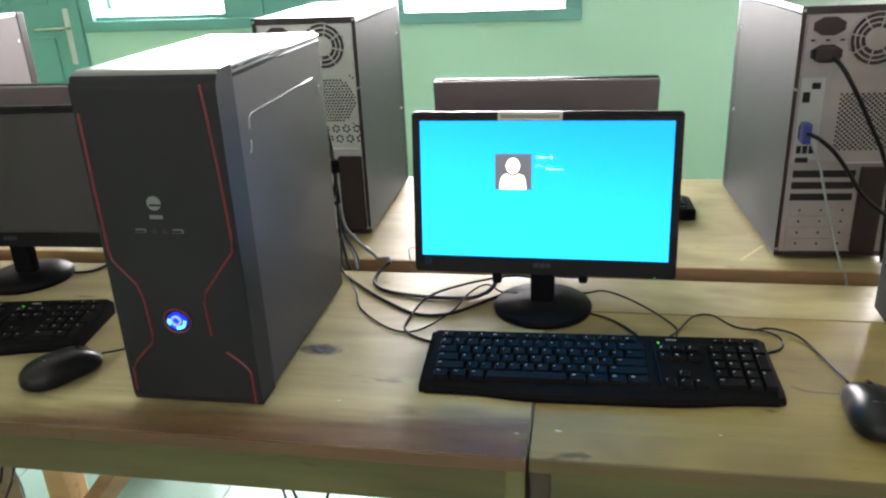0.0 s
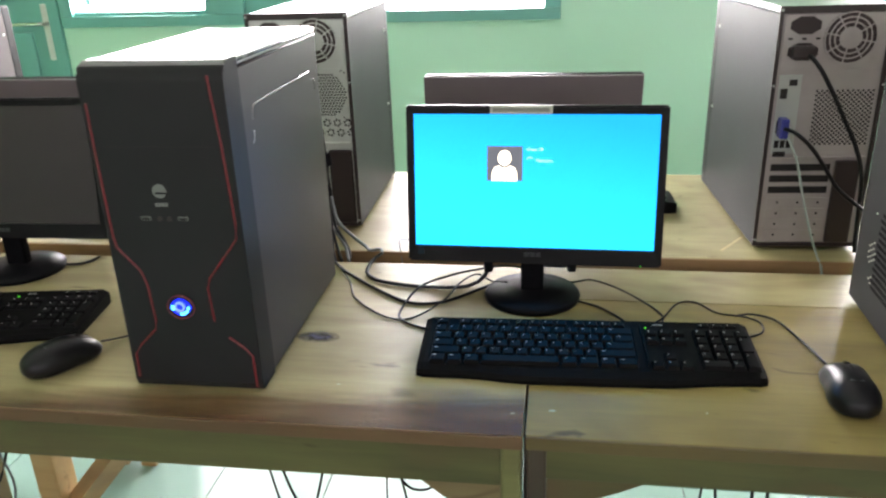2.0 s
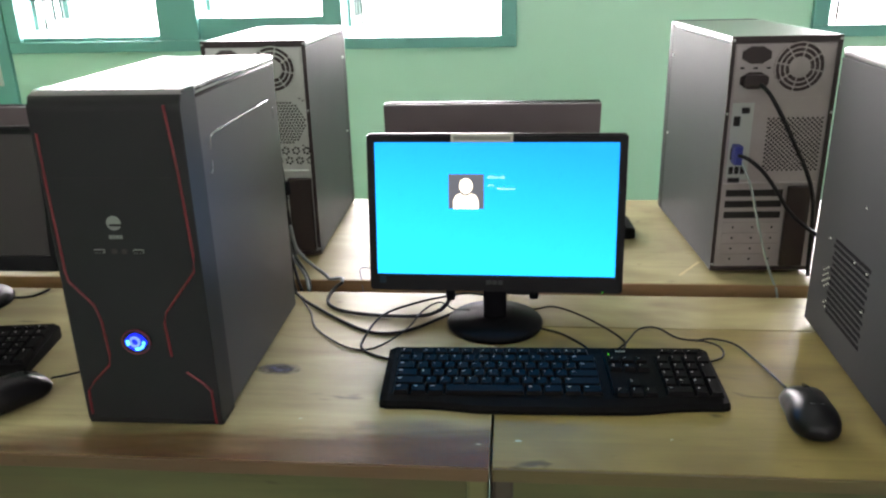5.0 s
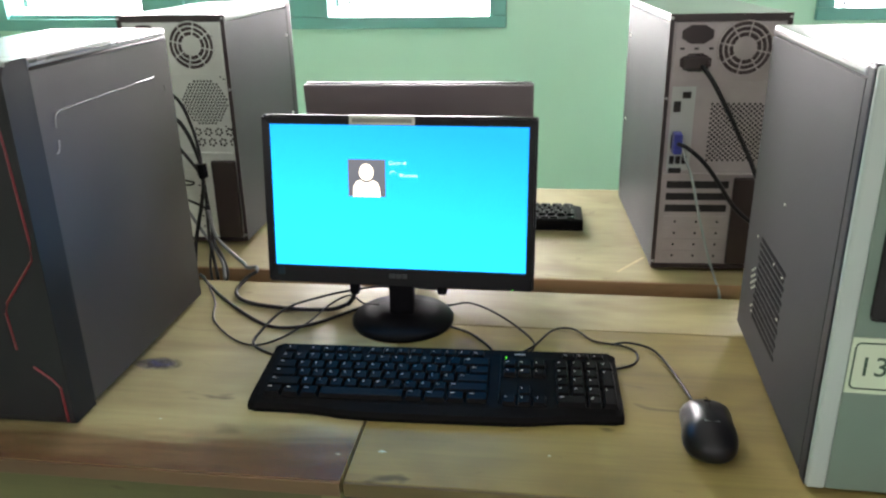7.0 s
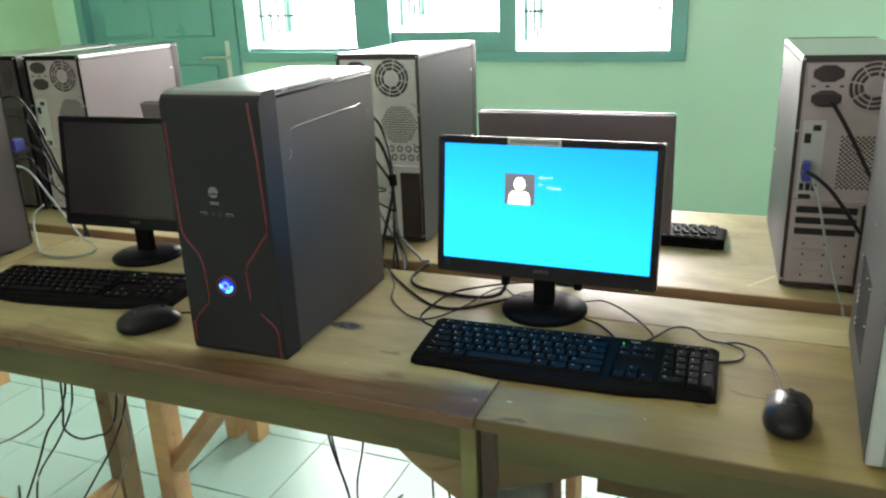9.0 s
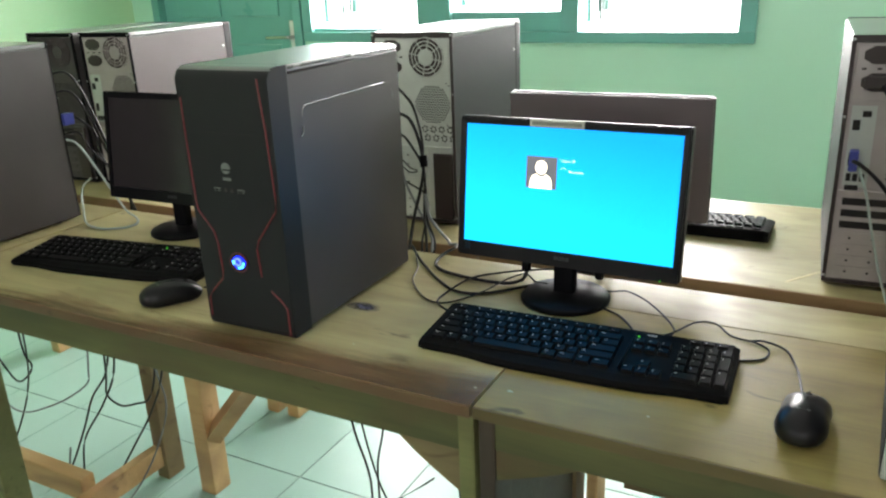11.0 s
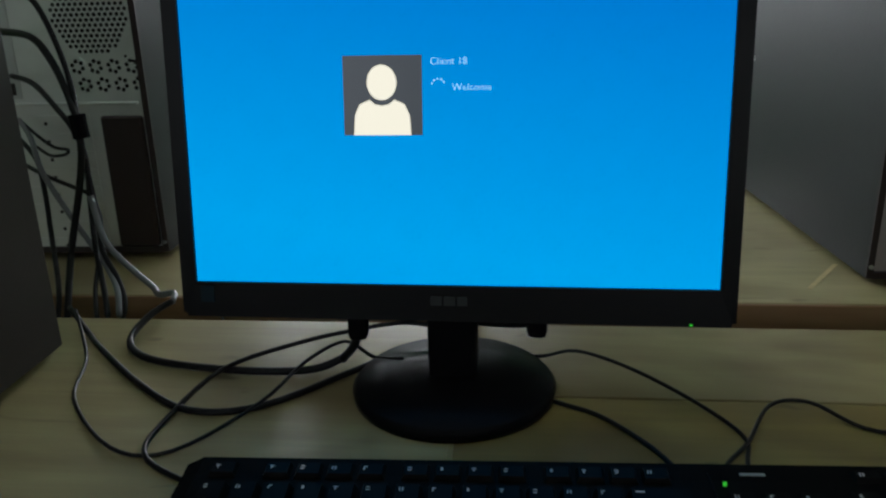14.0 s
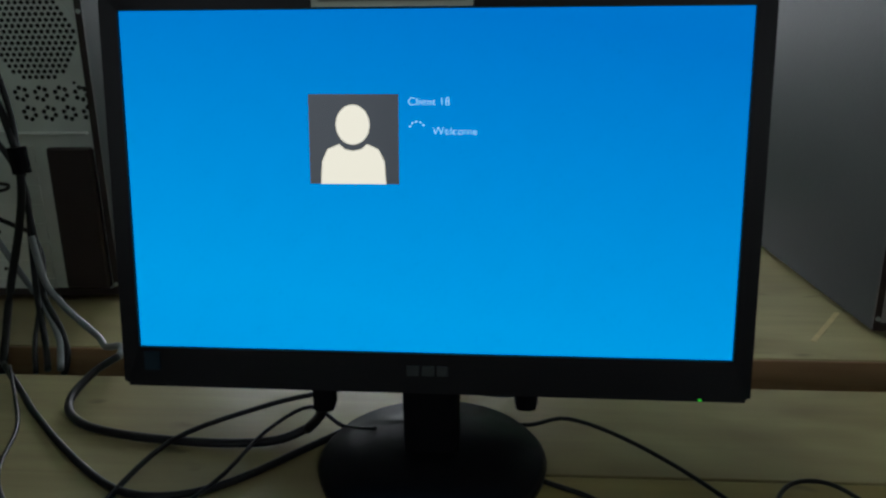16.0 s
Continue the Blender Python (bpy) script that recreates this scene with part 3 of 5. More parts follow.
def monitor(label, m, lift, screen_mat, group="monitors"):
    """A flat monitor on a round foot; the panel leans back. Origin under the panel's lower edge."""
    t = thing("monitor", label, "monitor", m, group)
    tilt = pose(0, 0, lift, -TILT_BACK)
    panel = part("panel", bezel_frame(bmesh.new(), MW, MH, 0.0123, 0.0133, 0.0269, 0.0, 0.014), BEZEL, t, "glossy black bezel")
    panel.matrix_basis = tilt
    part("screen", boxed(-MW / 2 + 0.0115, MW / 2 - 0.0115, 0.0035, 0.012, 0.0260, MH - 0.0125), screen_mat, panel, "")
    bm = boxed(-MW / 2 + 0.0005, MW / 2 - 0.0005, 0.0142, 0.024, 0.001, MH - 0.0005, 0.0025)
    box(bm, -0.12, 0.12, 0.0235, 0.045, 0.03, 0.120, 0.014)
    part("back_cover", bm, BACKSHELL, panel, "matt dark back shell")
    neck = box(boxed(-0.0185, 0.0185, 0.015, 0.038, 0.012, lift + 0.018, 0.005), -0.0185, 0.0185, 0.029, 0.050, lift - 0.01, lift + 0.09, 0.005)
    part("neck", neck, BLACK, t)
    bm = bmesh.new()
    prof = ((0.0765, 0.0), (0.0775, 0.006), (0.074, 0.010), (0.045, 0.0135), (0.030, 0.017), (0.0, 0.0175))
    rings = [[bm.verts.new((r * math.cos(a), 0.027 + r * math.sin(a), z)) for a in (2 * math.pi * i / 48 for i in range(48))] for r, z in prof[:-1]]
    for A, B in zip(rings, rings[1:]):
        for i in range(48):
            bm.faces.new((A[i], A[(i + 1) % 48], B[(i + 1) % 48], B[i]))
    bm.faces.new(rings[-1])
    bm.faces.new(rings[0][::-1])
    part("foot", bm, FOOTBLACK, t, "round glossy black foot", True)
    bm = bmesh.new()
    for i, (a, b) in enumerate(((-0.013, -0.005), (-0.0035, 0.0045), (0.006, 0.013))):
        box(bm, a, b, -0.0004, 0.001, 0.0125, 0.0190, 0.0003, 1)
    part("maker_mark", bm, MARKPRINT, panel, "small dim grey maker's mark")
    return t, panel


front_mon, panel = monitor("black widescreen monitor showing a bright blue welcome screen", pose(-0.0086, 1.0401, D, 0, 0, -1.0), 0.0673, SCREEN)
sticker = part("sticker", boxed(-0.067, 0.027, -0.0012, 0.0002, MH - 0.0125, MH + 0.0002), STICKER_AND_DOT, panel, "cream paper sticker on the top bezel")
bm = bmesh.new()
box(bm, -0.063, 0.023, -0.0018, -0.001, MH - 0.0095, MH - 0.0035)
part("printed_bar", bm, STICKINK, sticker)
bm = bmesh.new()
box(bm, -0.182, -0.172, -0.0006, 0.001, 0.012, 0.024)
part("energy_mark", bm, paint("dim_teal_print", (0.012, 0.025, 0.035), 0.5, spec=0.1), panel)
part("power_light", boxed(0.166, 0.168, -0.0006, 0.002, 0.0015, 0.0025), GREENLED, panel, "tiny green light")
scr = [o for o in panel.children if o.name.startswith("screen")][0]
tagged(scr, "bright blue lit screen")
sx0, sz1 = -MW / 2 + 0.0145, MH - 0.0125
ax0, az1 = -0.0715, 0.1855
pic = part("user_picture", boxed(ax0, ax0 + 0.0545, 0.0029, 0.0034, az1 - 0.0535, az1), AVATAR_BG, scr, "dark grey square with plain cream shapes")
acx = ax0 + 0.0278
bm = prism(bmesh.new(), disc_outline(acx - 0.001, az1 - 0.0180, 0.0102, 0.0118, 32), "y", 0.0022, 0.0029)
shoulders = [(acx - 0.0198, az1 - 0.0534), (acx - 0.0190, az1 - 0.040), (acx - 0.0155, az1 - 0.0325), (acx - 0.0085, az1 - 0.0295), (acx - 0.005, az1 - 0.0325), (acx, az1 - 0.0335),
             (acx + 0.005, az1 - 0.0325), (acx + 0.0085, az1 - 0.0295), (acx + 0.0155, az1 - 0.0325), (acx + 0.0190, az1 - 0.040), (acx + 0.0198, az1 - 0.0534)]
part("picture_oval", bm, AVATAR_FG, panel, "plain cream oval")
part("picture_block", prism(bmesh.new(), [(u - 0.001, v) for u, v in shoulders], "y", 0.0022, 0.0029), AVATAR_FG, panel, "plain cream rounded block")
writing("caption", "Client 18", 0.0068, TEXTWHITE, panel, pose(ax0 + 0.0600, 0.0026, az1 - 0.0066, 90), thin=-0.00011)
writing("caption", "Welcome", 0.0068, TEXTWHITE, panel, pose(ax0 + 0.0747, 0.0026, az1 - 0.0238, 90), thin=-0.00011)
bm = bmesh.new()
for i in range(5):
    a = radians(160 - 32 * i)
    prism(bm, disc_outline(ax0 + 0.0655 + 0.0045 * math.cos(a), az1 - 0.0205 + 0.0045 * math.sin(a), 0.0006, n=8), "y", 0.0026, 0.0031)
part("waiting_dots", bm, TEXTWHITE, panel)

monitor("black widescreen monitor, switched off, beside the red-trimmed tower", pose(-0.953, 1.085, D, 0, 0, 2), 0.073, OFFSCREEN)
monitor("black monitor facing the windows, matt dark back shell", pose(-0.0215, 1.378, D, 0, 0, 181), 0.073, OFFSCREEN)
monitor("black monitor facing the windows, matt dark back shell", pose(-0.915, 1.385, D, 0, 0, 180), 0.073, OFFSCREEN)

# ---- keyboards and mice ----
KP = 0.0187


def keyboard(label, m):
    t = thing("keyboard", label, "keyboard", m, "keyboards")
    prof = [(-0.068, 0.0), (-0.0695, 0.006), (-0.066, 0.0115), (-0.052, 0.0145), (0.050, 0.0225), (0.064, 0.0245), (0.068, 0.021), (0.068, 0.004), (0.066, 0.0)]
    bm = bmesh.new()
    ring_at = {}
    xs = [-0.229 + 0.458 * i / 48 for i in range(49)]
    for i, x in enumerate(xs):
        swell = 0.0115 / (1 + math.exp(-(x + 0.125) / 0.016)) / (1 + math.exp((x - 0.140) / 0.016))
        end = max(0.0, abs(x) - 0.222)
        ring_at[i] = [bm.verts.new((x, y * (1 - 0.25 * end / 0.03) - (swell if y < -0.05 else 0.0), z * (1 - 18 * end))) for y, z in prof]
    n = len(prof)
    for i in range(48):
        for j in range(n):
            bm.faces.new((ring_at[i][j], ring_at[i][(j + 1) % n], ring_at[i + 1][(j + 1) % n], ring_at[i + 1][j]))
    bm.faces.new(ring_at[0][::-1])
    bm.faces.new(ring_at[48])
    part("body", bm, KEYBODY, t)
    part("key_tray_edge", boxed(0.0795, 0.0805, -0.055, 0.060, 0.0165, 0.0235), KEYBLACK, t)
    caps = {}
    def key(x, y, w, h=1.0, flat=False, legend=True):
        mark = (round(x / 0.0061) * 7 + round(y / 0.009) * 3) % 5
        kind = (round(w, 2), h, flat, legend, mark)
        tilt = math.atan2(0.008, 0.102)
        z = 0.0145 + (y + 0.052) * 0.0784 - 0.001
        if kind not in caps:
            bm = bmesh.new()
            a, b, top = w * KP / 2 - 0.0006, h * KP / 2 - 0.0006, 0.0042 if flat else 0.0068
            lo = [bm.verts.new((sx * a, sy * b, 0)) for sx, sy in ((-1, -1), (1, -1), (1, 1), (-1, 1))]
            hi = [bm.verts.new((sx * (a - 0.0022), sy * (b - 0.0018) + 0.0006, top)) for sx, sy in ((-1, -1), (1, -1), (1, 1), (-1, 1))]
            bm.faces.new(hi)
            for i in range(4):
                bm.faces.new((lo[i], lo[(i + 1) % 4], hi[(i + 1) % 4], hi[i]))
            if legend:
                x0, y1 = (-a + 0.0040, b - 0.0040)
                bars = (((0, 0.0008, 0.0030), (0.0008, 0.0022, 0.0008)), ((0.0006, 0.0020, 0.0026),), ((0, 0.0026, 0.0008), (0.0009, 0.0017, 0.0030)),
                        ((0, 0.0022, 0.0009), (0, 0.0022, 0.0030)), ((0, 0.0007, 0.0030), (0.0017, 0.0024, 0.0030)))[mark] if w < 1.2 else ((0, 0.0052, 0.0012),)
                for i, (p0, p1, deep) in enumerate(bars):
                    up_ = 0.0021 if mark == 3 and i and w < 1.2 else 0.0
                    q = [bm.verts.new(v) for v in ((x0 + p0, y1 - deep, top + 0.0002), (x0 + p1, y1 - deep, top + 0.0002), (x0 + p1, y1 - up_, top + 0.0002), (x0 + p0, y1 - up_, top + 0.0002))]
                    bm.faces.new(q).material_index = 1
            me = bpy.data.meshes.new("keycap")
            bm.to_mesh(me)
            bm.free()
            me.materials.append(KEYBLACK)
            me.materials.append(LEGEND)
            caps[kind] = me
        ob = new("key", caps[kind])
        ob.parent = t
        ob.matrix_basis = Matrix.Translation((x, y, z)) @ Matrix.Rotation(tilt, 4, "X")
    L, ys = -0.213, [0.052, 0.029, 0.0103, -0.0084, -0.0271, -0.0458]
    rows = [[1] + [-0.75] + [1] * 4 + [-0.4] + [1] * 4 + [-0.4] + [1] * 4,
            [1] * 13 + [2], [1.5] + [1] * 12 + [1.5], [1.75] + [1] * 11 + [2.25], [2.25] + [1] * 10 + [2.75], [1.25, 1.25, 1.25, 5.75, 1.25, 1.5, 1.25, 1.5]]
    for y, row in zip(ys, rows):
        u = 0.0
        for w in row:
            if w > 0:
                key(L + (u + w / 2) * KP, y, w, 0.75 if y > 0.05 else 1.0, y > 0.05, w < 5)
            u += abs(w)
    for r, y in enumerate((ys[1], ys[2])):
        for c in range(3):
            key(0.0925 + c * KP, y, 1, 0.8)
    for c, r in ((0, 0), (1, 0), (2, 0), (1, 1)):
        key(0.0925 + c * KP, ys[5] + r * KP - 0.003, 1)
    for r in range(5):
        for c in range(4):
            if not (c == 3 and r in (2, 4)) and not (r == 4 and c == 1):
                tall, wide = (c == 3 and r in (1, 3)), (r == 4 and c == 0)
                key(0.1585 + (c + (0.5 if wide else 0)) * KP, ys[r + 1] - (KP / 2 if tall else 0), 2 if wide else 1, 2 if tall else 1)
    for c in range(3):
        key(0.168 + c * KP, ys[0] + 0.002, 1, 0.6, True)
    part("lock_light", boxed(0.0862, 0.0880, 0.0457, 0.0470, 0.0215, 0.0245), GREENLED, t, "small green light")
    bm = bmesh.new()
    box(bm, 0.098, 0.112, 0.0545, 0.0565, 0.0225, 0.0238)
    part("maker_mark", bm, SILVER, t)
    return t


kb = keyboard("black full-size keyboard with white key markings on the desk", pose(0.0715, 0.873, D, 0, 0, 1.8))
for m, text in ((pose(-0.924, 0.895, D, 0, 0, 8), "black full-size keyboard turned slightly beside a black mouse"), (pose(0.048, 1.560, D, 0, 0, 180), "black keyboard behind the monitor on the facing desk")):
    tagged(copy_thing(kb, m), text)


def mouse(label, m):
    t = thing("computer_mouse", label, "mouse", m, "mice")
    bm = bmesh.new()
    bmesh.ops.create_uvsphere(bm, u_segments=28, v_segments=16, radius=1)
    for v in bm.verts:
        x, y, z = v.co
        waist = 1 - 0.10 * math.exp(-((y - 0.1) / 0.35) ** 2)
        p = 4.5 if y > 0 else 3.0
        sq = 1 / max(1e-6, (abs(x) ** p + abs(y) ** p) ** (1 / p)) * math.hypot(x, y) if math.hypot(x, y) > 0.05 else 1
        v.co = (x * 0.0318 * waist * (0.30 + 0.70 * sq), y * 0.0560 * (0.45 + 0.55 * sq), max(0.0015, 0.012 + z * (0.028 if z > 0 else 0.02) + (-0.004 * y if z > 0 else 0)))
    part("shell", bm, MOUSEBLACK, t, "", True)
    bm = bmesh.new()
    prism(bm, disc_outline(0.012, 0.028, 0.009, n=20), "x", -0.0035, 0.0035)
    for v in bm.verts:
        v.co = (v.co.x, v.co.y + 0.014, v.co.z - 0.0015)
    part("scroll_wheel", bm, BLACK, t)
    bm = bmesh.new()
    box(bm, -0.008, 0.008, -0.0225, -0.0200, 0.0365, 0.0392)
    part("maker_mark", bm, DIMPRINT, t)
    part("button_seam", tube(bmesh.new(), [(0, 0.002, 0.0400), (0, 0.016, 0.0392), (0, 0.030, 0.0362), (0, 0.042, 0.0300)], 0.0006, 5, steps=3), HOLE, t)
    part("cable_boot", tube(bmesh.new(), [(0, 0.046, 0.010), (0, 0.056, 0.008)], 0.0024), BLACK, t)
    return t


ms = mouse("black optical mouse beside the keyboard", pose(0.393, 0.795, D, 0, 0, -4))
tagged(copy_thing(ms, pose(-0.664, 0.787, D, 0, 0, -32)), "black optical mouse in front of the left keyboard".replace("left ", "other "))

# ---- computer towers ----


def case_shell(t, W, Dp, H, side_mat, top_mat=None, front_mat=FRONTCASE, bez=0.035):
    """Steel body with rolled side panels and a plastic front. Front at -y."""
    f, b = -Dp / 2, Dp / 2
    part("body", boxed(-W / 2 + 0.002, W / 2 - 0.002, f + bez, b - 0.004, 0.006, H - 0.003, 0.001), side_mat, t)
    for s in (-1, 1):
        x0, x1 = sorted((s * (W / 2 - 0.0015), s * W / 2))
        part("side_panel", boxed(x0, x1, f + bez + 0.001, b, 0.008, H - 0.014, 0.0006), side_mat, t)
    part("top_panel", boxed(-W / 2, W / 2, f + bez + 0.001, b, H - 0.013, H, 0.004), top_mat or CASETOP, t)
    for x in (-W / 2 + 0.025, W / 2 - 0.025):
        for y in (f + 0.06, b - 0.05):
            part("rubber_foot", prism(bmesh.new(), disc_outline(x, y, 0.011, n=16), "z", 0.0, 0.0062), BLACK, t)


def fan_grille(bm_dark, bm_wire, cx, cz, r, y, out):
    prism(bm_dark, disc_outline(cx, cz, r, n=32), "y", y, y + 0.0006 * out)
    for q in (0.98, 0.79, 0.60):
        tube(bm_wire, [(u, y + 0.0022 * out, v) for u, v in disc_outline(cx, cz, r * q, n=20)], 0.0014, 5, True, 2)
    for i in range(8):
        a = math.pi * i / 4 + 0.2
        tube(bm_wire, [(cx + r * 0.40 * math.cos(a), y + 0.0022 * out, cz + r * 0.40 * math.sin(a)), (cx + r * math.cos(a), y + 0.0022 * out, cz + r * math.sin(a))], 0.0013, 5, steps=1)
    prism(bm_wire, disc_outline(cx, cz, r * 0.42, n=24), "y", y + 0.0008 * out, y + 0.0035 * out)


def back_side(t, W, Dp, H, plate_mat, style, edge_mat):
    """Power supply, sockets, vents and slot covers on the rear of a tower, as seen from behind."""
    y = Dp / 2 - 0.004
    X = lambda u: W / 2 - u * W
    Z = lambda d: H - d
    def rect(bm, u0, u1, d0, d1, a, b, bevel=0.0):
        return box(bm, X(u1), X(u0), y + a, y + b, Z(d1), Z(d0), bevel, 1)
    plate = part("back_plate", rect(bmesh.new(), 0.03, 0.97, 0.012, H - 0.012, -0.001, 0.0012), plate_mat, t, "bare steel back plate")
    bm = bmesh.new()
    rect(bm, 0.0, 0.035, 0.0, H - 0.008, 0.0, 0.0055)
    rect(bm, 0.965, 1.0, 0.0, H - 0.008, 0.0, 0.0055)
    rect(bm, 0.035, 0.965, 0.0, 0.012, 0.0, 0.0055)
    rect(bm, 0.035, 0.965, H - 0.014, H - 0.007, 0.0, 0.0055)
    part("back_rim", bm, edge_mat, t, "dark folded rim")
    psu = part("power_supply", rect(bmesh.new(), 0.055, 0.945, 0.0135, 0.104, 0.0012, 0.0026, 0.001), plate_mat, t)
    dark, wire = bmesh.new(), bmesh.new()
    fan_grille(dark, wire, X(0.67 if style == "round" else 0.64), Z(0.0525), 0.0425, y + 0.0026, 1)
    part("fan_opening", dark, BROWNHOLE, psu)
    part("fan_grille", wire, plate_mat, psu, "", False)
    for d in (0.031, 0.074):
        bm = prism(bmesh.new(), disc_outline(X(0.24), Z(d), 0.026, 0.0155, 8, math.pi / 8), "y", y + 0.0026, y + 0.005)
        part("mains_socket", bm, BROWNDARK, psu)
    bm = bmesh.new()
    for u in (0.12, 0.24, 0.36):
        rect(bm, u - 0.018, u + 0.018, 0.0512, 0.0542, 0.0026, 0.004)
    part("voltage_switch", bm, HOLE, psu)
    dark = bmesh.new()
    hexn = lambda cx, cz, r: prism(dark, disc_outline(cx, cz, r, n=6, start=math.pi / 6), "y", y + 0.0012, y + 0.0016)
    up = 0.022 if style == "round" else 0.015
    if style == "round":
        part("fan_ring", prism(bmesh.new(), disc_outline(X(0.727), Z(0.154), 0.0455, n=40), "y", y + 0.0010, y + 0.0015), plate_mat, plate)
        for i in range(-7, 8):
            for j in range(-8, 9):
                px, pz = 0.0063 * (i + 0.5 * (j % 2)), 0.00546 * j
                if math.hypot(px, pz) < 0.0425:
                    prism(dark, disc_outline(X(0.727) + px, Z(0.154) + pz, 0.0023, n=6), "y", y + 0.0015, y + 0.0019)
        for r in range(2):
            for c in range(4):
                for i in range(6):
                    a = math.pi * i / 3 + 0.3
                    hexn(X(0.727) + 0.0215 - 0.0205 * c - 0.006 * r + 0.0060 * math.cos(a), Z(0.2085 + 0.0195 * r) + 0.0060 * math.sin(a), 0.0025)
        for c in ((0.9, 0.108), (0.93, 0.112), (0.9, 0.198), (0.94, 0.203)):
            hexn(X(c[0]), Z(c[1]), 0.0018)
    else:
        for i in range(23):
            for j in range(25):
                if (i + j) % 2 == 0:
                    hexn(X(0.42 + 0.5 * i / 22), Z(0.140 + 0.092 * j / 24), 0.0022)
    tagged(part("vent_grid", dark, HOLE, plate), kind="stuff")
    io = part("port_shield", rect(bmesh.new(), 0.07, 0.27, 0.112, 0.262 - up * 0.9, 0.0012, 0.0026), SILVER, t, "shiny metal port shield")
    for d0, d1, u0, u1 in ((0.120, 0.130, 0.16, 0.23), (0.135, 0.152, 0.09, 0.15), (0.19, 0.212, 0.09, 0.15), (0.225, 0.238, 0.09, 0.13), (0.225, 0.238, 0.145, 0.185), (0.225, 0.238, 0.20, 0.24), (0.245, 0.256, 0.09, 0.2))[:6 if style == "round" else 7]:
        part("port", rect(bmesh.new(), u0, u1, d0, d1, 0.0026, 0.0042), HOLE, io)
    lip = rect(bmesh.new(), 0.05, 0.94, 0.2685 - up, 0.2715 - up, 0.0012, 0.0075, 0.001)
    part("slot_lip", lip, plate_mat, plate)
    for i in range(8 if style == "round" else 7):
        d = 0.283 - up + 0.0205 * i
        open_slot = style != "round" and i < 3
        part("slot_cover", rect(bmesh.new(), 0.09, 0.64, d, d + (0.0125 if open_slot else 0.0175), 0.0012, 0.0016 if open_slot else 0.003), HOLE if open_slot else plate_mat, plate)
        if not open_slot:
            for u in (0.19, 0.38, 0.57):
                part("cover_hole", prism(bmesh.new(), disc_outline(X(u), Z(d + 0.009), 0.0021, n=10), "y", y + 0.003, y + 0.0035), HOLE, plate)
    part("slot_cover_bracket", rect(bmesh.new(), 0.72 if style == "round" else 0.675, 0.955 if style == "round" else 0.90, 0.276 - up + (0.008 if style == "round" else 0.0), H - 0.016, 0.0012, 0.010, 0.002), BROWNDARK, t, "dark raised cover over the slot screws")
    for u, d in ((0.017, 0.006), (0.983, 0.006), (0.017, 0.13), (0.983, 0.13), (0.017, H - 0.02), (0.983, H - 0.02)):
        part("screw", prism(bmesh.new(), disc_outline(X(u), Z(d), 0.0022, n=8), "y", y + 0.0055, y + 0.0075), SILVER, t)


TH = 0.429


def rear_tower(label, m, style, side, plate_mat, edge, W=0.178, Dp=0.43):
    t = thing("computer_tower", label, "computer tower", m, "computer towers")
    case_shell(t, W, Dp, TH, side)
    part("front_bezel", boxed(-W / 2, W / 2, -Dp / 2, -Dp / 2 + 0.036, 0.004, TH, 0.008, 3), FRONTCASE, t)
    back_side(t, W, Dp, TH, plate_mat, style, edge)
    for s in (-1, 1):
        for z in (0.36, 0.19):
            part("side_screw", prism(bmesh.new(), disc_outline(-Dp / 2 + 0.05, z, 0.003, n=8), "x", s * W / 2, s * (W / 2 + 0.0025)), WHITE, t)
    return t


def at_back(xl, xr, yl, yr):
    """Pose of a tower whose rear runs from (xl, yl) to (xr, yr) as seen from the camera's side."""
    a = math.degrees(math.atan2(yr - yl, xr - xl))
    return lambda Dp: Matrix.Translation(((xl + xr) / 2, (yl + yr) / 2, D)) @ pose(0, 0, 0, 0, 0, a + 180) @ Matrix.Translation((0, -Dp / 2, 0))


rear_tower("dark tower with a brown-rimmed steel back and blue video plug", at_back(0.385, 0.569, 1.299, 1.309)(0.43), "grid", GREYCASE, DULLZINC, BROWNDARK, 0.184)
rear_tower("dark tower with a bright steel back and honeycomb vent", at_back(-0.564, -0.366, 1.3616, 1.366)(0.40), "round", GREYCASE, ZINC, BROWNDARK, 0.198, 0.40)
rear_tower("grey tower with a dusty steel back behind the switched-off monitor", at_back(-1.505, -1.325, 1.352, 1.366)(0.43), "round", LIGHTCASE, DULLZINC, BLACK)
rear_tower("dark tower standing close against another on the facing desk", at_back(-1.715, -1.535, 1.345, 1.355)(0.43), "grid", DARKCASE, DARKBACK, BLACK)

# the tower with red trim and a blue power light
RW, RD = 0.178, 0.372
rt = thing("computer_tower", "black tower with red trim lines and a glowing blue power button", "computer tower", pose(-0.4395, 0.742 + RD / 2, D, 0, 0, 0.6), "computer towers")
case_shell(rt, RW, RD, TH, DARKCASE, bez=0.045)
F = -RD / 2
prof = [(F + 0.046, 0.003), (F + 0.003, 0.003), (F, 0.012), (F, TH - 0.022)] + [(F + 0.022 - 0.022 * math.cos(a), TH - 0.022 + 0.022 * math.sin(a)) for a in (math.pi * i / 18 for i in range(1, 10))] + [(F + 0.046, TH)]
bm = prism(bmesh.new(), prof, "x", -RW / 2, RW / 2)
bmesh.ops.bevel(bm, geom=[e for e in bm.edges if abs(e.verts[0].co.x - e.verts[1].co.x) < 1e-6 and max(e.verts[0].co.y, e.verts[1].co.y) < F + 0.045], offset=0.0013, segments=1, affect="EDGES")
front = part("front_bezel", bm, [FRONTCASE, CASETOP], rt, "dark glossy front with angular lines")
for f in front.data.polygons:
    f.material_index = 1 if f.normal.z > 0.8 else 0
U = lambda u: -RW / 2 + u * RW


